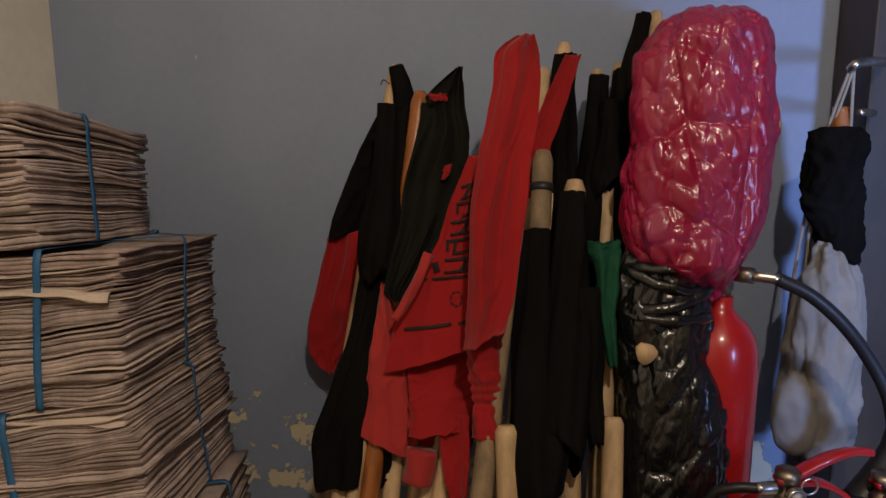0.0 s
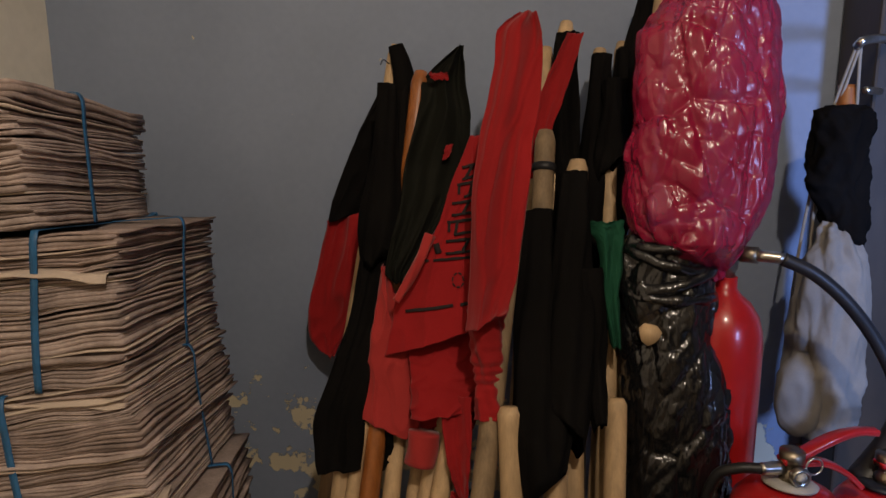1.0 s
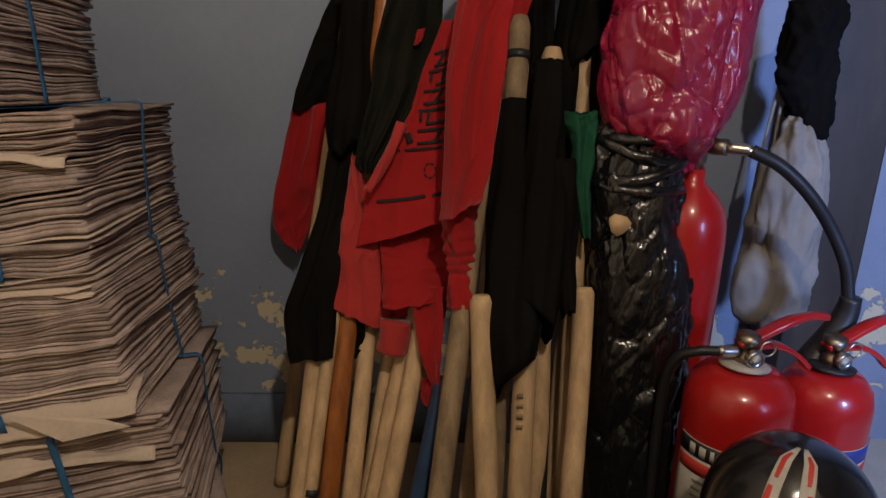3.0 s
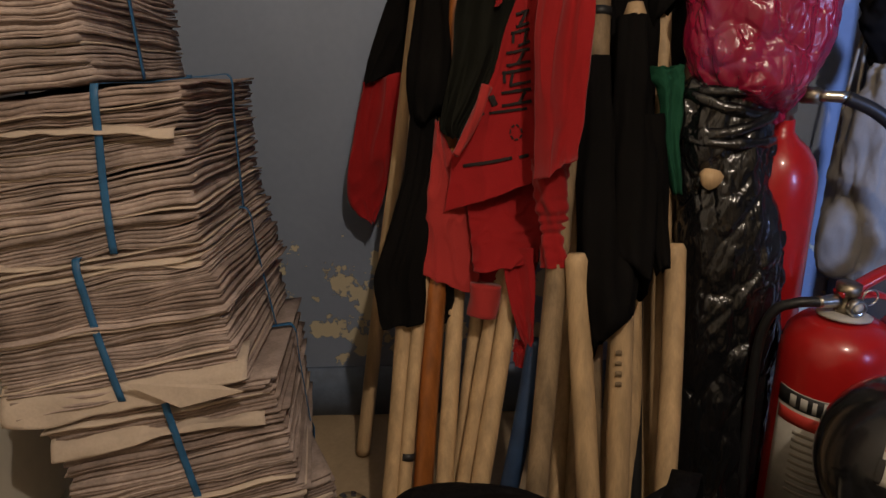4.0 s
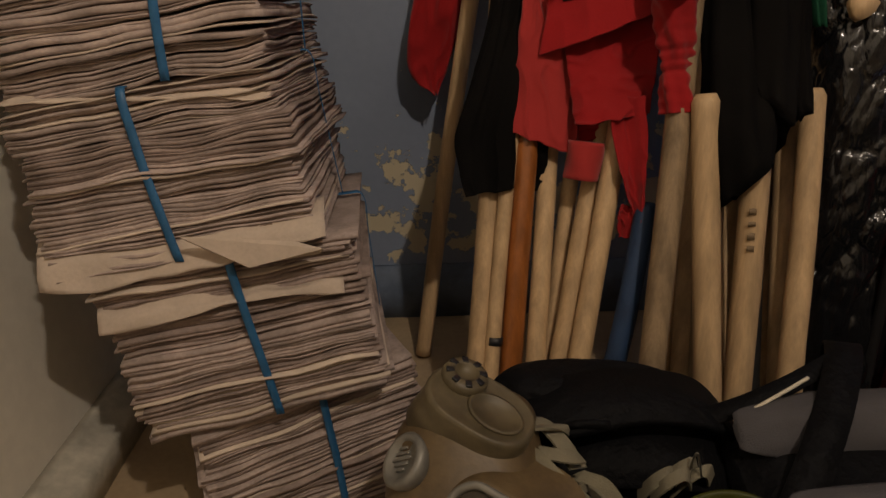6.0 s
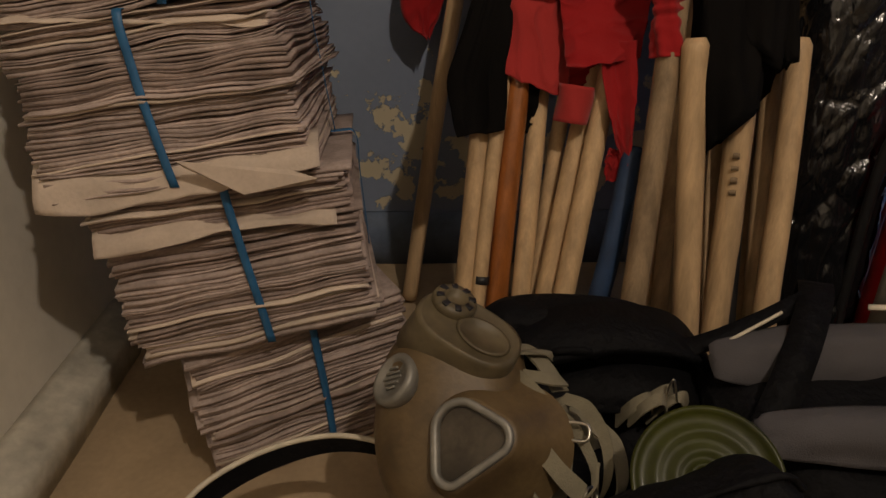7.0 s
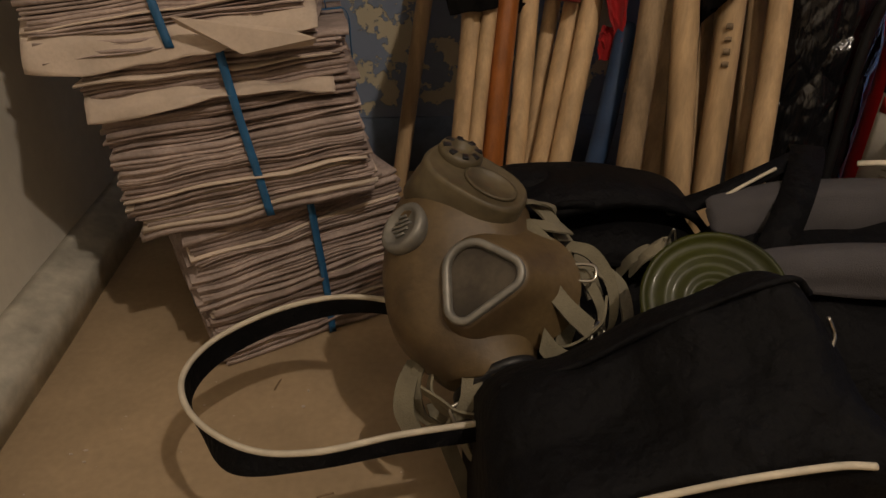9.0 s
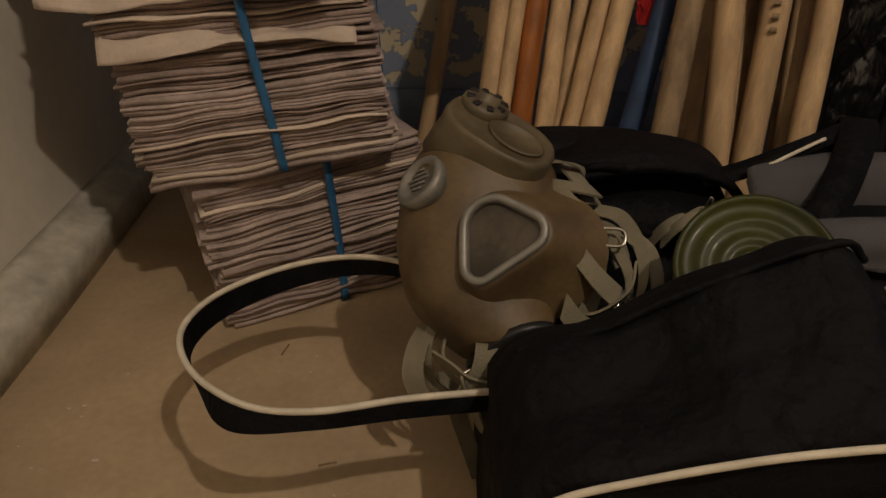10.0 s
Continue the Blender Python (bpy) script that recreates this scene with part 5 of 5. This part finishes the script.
strap_piece([(0.190, 0.660, 0.302), (0.200, 0.640, 0.285), (0.204, 0.622, 0.262), (0.198, 0.606, 0.232), (0.186, 0.596, 0.205)], Vector((0.021, 0.006, 0.002)))
strap_piece([(0.212, 0.690, 0.295), (0.236, 0.672, 0.295), (0.252, 0.640, 0.275), (0.250, 0.612, 0.250), (0.238, 0.600, 0.225)], Vector((0.010, 0.004, 0.010)))
strap_piece([(0.206, 0.672, 0.288), (0.222, 0.650, 0.282), (0.236, 0.622, 0.262), (0.236, 0.600, 0.235)], Vector((0.008, 0.005, 0.008)))
strap_piece([(0.172, 0.600, 0.225), (0.200, 0.585, 0.235), (0.228, 0.585, 0.262), (0.235, 0.600, 0.285)], Vector((0.004, 0.012, -0.014)))
strap_piece([(0.215, 0.730, 0.260), (0.235, 0.700, 0.262), (0.245, 0.665, 0.240)], Vector((0.02, 0.01, 0.0)))
strap_piece([(0.185, 0.70, 0.25), (0.19, 0.66, 0.24), (0.185, 0.62, 0.215)], Vector((0.02, 0.004, 0.012)))
strap_piece([(0.150, 0.735, 0.322), (0.176, 0.722, 0.334), (0.200, 0.735, 0.322), (0.214, 0.752, 0.300)], Vector((0.012, 0.020, -0.010)))
strap_piece([(0.172, 0.700, 0.318), (0.196, 0.696, 0.316), (0.214, 0.705, 0.308)], Vector((-0.010, 0.018, 0.004)))
strap_piece([(0.160, 0.615, 0.300), (0.180, 0.612, 0.288), (0.200, 0.600, 0.268), (0.222, 0.590, 0.250)], Vector((0.006, 0.016, 0.016)))
strap_piece([(0.168, 0.585, 0.245), (0.186, 0.572, 0.228), (0.210, 0.572, 0.222), (0.236, 0.585, 0.235)], Vector((0.006, 0.012, 0.022)))
strap_piece([(0.240, 0.660, 0.285), (0.262, 0.640, 0.270), (0.266, 0.612, 0.245), (0.252, 0.595, 0.222)], Vector((0.014, 0.012, 0.004)))
buckle(0.218, 0.640, 0.290, 40, -10, -20, 0.024, 0.016)
buckle(0.194, 0.632, 0.268, 42, 12, 25)
buckle(0.228, 0.590, 0.245, 60, -30, 60, 0.020, 0.014)
strap_piece([(0.060, 0.610, 0.200), (0.052, 0.588, 0.178), (0.070, 0.570, 0.162), (0.098, 0.562, 0.162), (0.118, 0.566, 0.180)], Vector((0.004, -0.012, 0.016)), "pale grey rubber head strap")
strap_piece([(0.050, 0.620, 0.205), (0.036, 0.600, 0.180), (0.040, 0.585, 0.150), (0.056, 0.576, 0.140)], Vector((0.014, -0.004, 0.006)))
strap_piece([(0.096, 0.570, 0.215), (0.092, 0.555, 0.195), (0.078, 0.550, 0.168), (0.070, 0.555, 0.145)], Vector((0.022, 0.002, 0.004)))
strap_piece([(0.135, 0.558, 0.210), (0.138, 0.542, 0.190), (0.130, 0.535, 0.165), (0.122, 0.542, 0.135)], Vector((0.020, 0.004, 0.002)))
strap_piece([(0.088, 0.562, 0.155), (0.090, 0.555, 0.125), (0.105, 0.550, 0.105), (0.122, 0.555, 0.125)], Vector((0.006, -0.010, 0.010)))
strap_piece([(0.155, 0.560, 0.235), (0.160, 0.542, 0.220), (0.148, 0.528, 0.200)], Vector((0.014, 0.004, 0.002)))
strap_piece([(0.058, 0.610, 0.140), (0.070, 0.595, 0.100), (0.100, 0.585, 0.004)], Vector((0.018, 0.006, 0.0)))
strap_piece([(0.040, 0.625, 0.190), (0.028, 0.600, 0.180), (0.024, 0.580, 0.158), (0.034, 0.566, 0.138)], Vector((0.022, -0.006, 0.006)))
strap_piece([(0.044, 0.575, 0.190), (0.062, 0.560, 0.188), (0.082, 0.552, 0.176), (0.104, 0.550, 0.172)], Vector((-0.004, -0.010, 0.020)))
strap_piece([(0.110, 0.555, 0.196), (0.122, 0.545, 0.186), (0.138, 0.540, 0.172), (0.150, 0.545, 0.150)], Vector((0.010, -0.006, 0.018)))
buckle(0.086, 0.553, 0.178, 50, 0, 20, 0.024, 0.017)
buckle(0.134, 0.538, 0.182, 70, 10, 50, 0.026, 0.018)
settle(gas)

# green filter tin in the open bag
filter_tin = thing("filter_canister", "glossy olive green round filter tin with ringed lid", "canister", at=(0.33, 0.58, 0.27))
FM = Matrix.Translation((0.316, 0.540, 0.322)) @ Vector((-0.26, -0.58, 0.77)).to_track_quat('Z', 'Y').to_matrix().to_4x4() @ Matrix.Diagonal((0.80, 0.80, 0.50, 1))
part("tin", lathe([(0.0, -0.09), (0.078, -0.09), (0.081, -0.085), (0.081, -0.004), (0.0835, 0.0), (0.0835, 0.006), (0.079, 0.008), (0.076, 0.002), (0.070, -0.002), (0.062, -0.002), (0.058, 0.002), (0.052, 0.002), (0.048, -0.003), (0.040, -0.003), (0.036, 0.001), (0.030, 0.001), (0.027, -0.003), (0.021, -0.003), (0.019, 0.002), (0.014, 0.003), (0.013, -0.004), (0.0, -0.005)], 72, FM), OLIVE, filter_tin)
# Shade of the centre hole, put in as a black disc over the recess.
part("opening", lathe([(0.0, 0), (0.0128, 0), (0.0, 0.0012)], 30, FM @ Matrix.Translation((0, 0, -0.0035))), RUBBER, filter_tin, "black disc standing in for the shade in the centre hole")
settle(filter_tin)
webs = thing("webbing_bunch", "bunched pale webbing strap with wire clip", "strap", at=(0.31, 0.72, 0.25))
for k, (dx, dy, dz, w) in enumerate(((0, 0, 0, 0.018), (0.022, 0.008, 0.006, 0.016), (0.010, -0.014, 0.012, 0.015), (0.040, 0.004, 0.0, 0.014))):
    part("strap", ribbon([(0.285 + dx, 0.720 + dy, 0.235 + dz), (0.298 + dx, 0.712 + dy, 0.262 + dz), (0.318 + dx, 0.716 + dy, 0.270 + dz), (0.330 + dx, 0.728 + dy, 0.245 + dz)], Vector((0.004 + 0.006 * (k % 2), w, 0.006)), 0.0025, 20), WEB, webs, smooth=False)
part("clip", tube([(0.335, 0.715, 0.262), (0.342, 0.714, 0.300), (0.350, 0.712, 0.268)], 0.0013, 8, 16), CHROME, webs, "thin wire clip")
settle(webs)

# ---- small details ----
# printed lettering on the red flag: bars of its size, following the cloth
flag_face = drape(ROWS4, 0.7, 0.006, 4, 0.008)


def on_flag(x, z):
    best = None
    for k in range(121):
        v = k / 120
        xl, zl, xr, zr = [along(ROWS4, v, c) for c in range(4)]
        u = max(0.0, min(1.0, (x - xl) / (xr - xl)))
        miss = abs(zl + (zr - zl) * u - z)
        if best is None or miss < best[0]:
            best = (miss, u, v)
    return Vector((x, flag_face(best[1], best[2]).y - 0.0032, z))


def print_bar(x0, z0, x1, z1, w):
    d = Vector((x1 - x0, 0, z1 - z0))
    side = Vector((-d.z, 0, d.x)).normalized() * w

    def fn(u, v):
        return on_flag(x0 + d.x * u + side.x * (v - 0.5), z0 + d.z * u + side.z * (v - 0.5))
    part("print_bar", sheet(fn, 8, 3, 0.0008), INK, F4, "black printed bar")


# each row of print leans with the cloth: a long bar, a short one under it and two uprights
for k, (z, x0) in enumerate(((0.974, 0.352), (0.944, 0.343), (0.912, 0.334), (0.880, 0.326), (0.848, 0.324))):
    print_bar(x0, z - 0.002, 0.374, z + 0.005, 0.0048)
    print_bar(x0 + (0.012 if k % 2 else 0.0), z - 0.022, 0.374, z - 0.015, 0.0046)
    mid = x0 + (0.374 - x0) * (0.25, 0.7, 0.45, 0.3, 0.55)[k]
    print_bar(mid, z - 0.020, mid + (0.004 if k % 2 else 0.012), z + 0.001, 0.0048)
    if k in (1, 3):
        print_bar(x0 + 0.003, z - 0.018, x0 + 0.004, z, 0.0046)
print_bar(0.306, 0.842, 0.312, 0.826, 0.011)
print_bar(0.288, 0.812, 0.294, 0.814, 0.0045)
print_bar(0.302, 0.814, 0.366, 0.822, 0.0042)
print_bar(0.255, 0.730, 0.338, 0.744, 0.0052)
print_bar(0.350, 0.745, 0.366, 0.748, 0.0052)
for k in range(7):
    a = 2 * math.pi * k / 7
    print_bar(0.346 + 0.010 * math.cos(a), 0.784 + 0.012 * math.sin(a), 0.346 + 0.010 * math.cos(a + 0.6), 0.784 + 0.012 * math.sin(a + 0.6), 0.0025)
settle(F4)

# stamped marks on the pale pole
stamp = tagged(new("stamp_mark"), "faint black stamped marks on the pale pole", "stamp")
for k, tall in enumerate((0.011, 0.013, 0.009, 0.012)):
    z = 0.412 + 0.017 * k
    y = 0.945 + 0.19 * (z - 0.05) - 0.0218
    part("mark", ribbon([(0.488, y + 0.0006, z), (0.493, y - 0.0003, z + 0.001), (0.498, y - 0.0002, z)], Vector((0, 0.001, tall * 0.7)), 0.0006, 6), WOOD_DARK, stamp)

# loose wrapper sheet under the third bundle and rumpled sheets in the others


def wrapper(name, a, b, z, drop, out, seed, label):
    """A rumpled sheet edge that sticks out of the stack between a and b in plan."""
    a, b = Vector(a), Vector(b)
    d = (b - a).normalized()
    n = Vector((d.y, -d.x))

    def fn(u, v):
        p = a.lerp(b, u) + n * (out * (v ** 0.7) * (0.75 + 0.4 * noise.noise(Vector((u * 4, seed, 0)))) - 0.045 * (1 - v) ** 3)
        zz = z - drop * v * (0.75 + 0.35 * math.sin(u * 3.3 + seed)) + 0.006 * noise.noise(Vector((u * 7, v * 3, seed)))
        return (p.x, p.y, zz)
    return single(name, sheet(fn, 40, 12, 0.0014), PAPER_LIGHT, label, "newspaper", "loose sheets in the stack")


wrapper("loose_sheet", (-0.415, 0.876), (-0.075, 0.928), 0.518, 0.066, 0.032, 1.0, "pale wrapper sheet folded out under a newspaper bundle")
wrapper("loose_sheet", (-0.36, 0.872), (-0.060, 0.930), 0.428, 0.044, 0.022, 2.2, "pale rumpled sheet bulging from a newspaper bundle")
wrapper("loose_sheet", (-0.43, 0.930), (-0.135, 0.950), 0.862, 0.030, 0.018, 3.1, "pale rumpled sheet bulging from a newspaper bundle")
wrapper("loose_sheet", (-0.43, 0.915), (-0.125, 0.948), 0.668, 0.012, 0.012, 4.1, "pale curled sheet between two newspaper bundles")
fold = bmesh.new()
vs = [fold.verts.new(p) for p in ((-0.235, 0.862, 0.512), (-0.105, 0.884, 0.492), (-0.072, 0.886, 0.480), (-0.160, 0.868, 0.466), (-0.232, 0.878, 0.498), (-0.105, 0.902, 0.478), (-0.080, 0.899, 0.468), (-0.160, 0.886, 0.460))]
for f in ((0, 1, 2, 3), (7, 6, 5, 4), (0, 4, 5, 1), (1, 5, 6, 2), (2, 6, 7, 3), (3, 7, 4, 0)):
    fold.faces.new([vs[i] for i in f])
bmesh.ops.recalc_face_normals(fold, faces=fold.faces)
single("loose_sheet", fold, PAPER_LIGHT, "pale folded paper corner sticking out under a bundle", "newspaper", "loose sheets in the stack", smooth=False)

# crumbs of plaster and scratches on the floor
rng = random.Random(21)
crumbs = bmesh.new()
for k in range(46):
    x, y = rng.uniform(-0.48, 0.08), rng.uniform(0.30, 0.84)
    r = rng.choice((0.0008, 0.0012, 0.002, 0.003))
    bmesh.ops.create_icosphere(crumbs, subdivisions=1, radius=r, matrix=Matrix.Translation((x, y, r * 0.4)) @ Matrix.Diagonal((rng.uniform(0.7, 2.2), 1, 0.5, 1)))
single("floor_crumbs", crumbs, PAPER_LIGHT, "scattered pale plaster crumbs on the floor", "crumbs", kind="stuff", smooth=False)
for x, y, dx, dy in ((-0.165, 0.795, 0.006, 0.022), (-0.085, 0.60, 0.020, 0.006), (-0.30, 0.82, 0.014, 0.010)):
    single("floor_splinter", tube([(x, y, 0.002), (x + dx * 0.5, y + dy * 0.5, 0.003), (x + dx, y + dy, 0.002)], 0.0013, 6, 6), WOOD_DARK, "dark splinter lying on the floor", "splinter", "splinters")
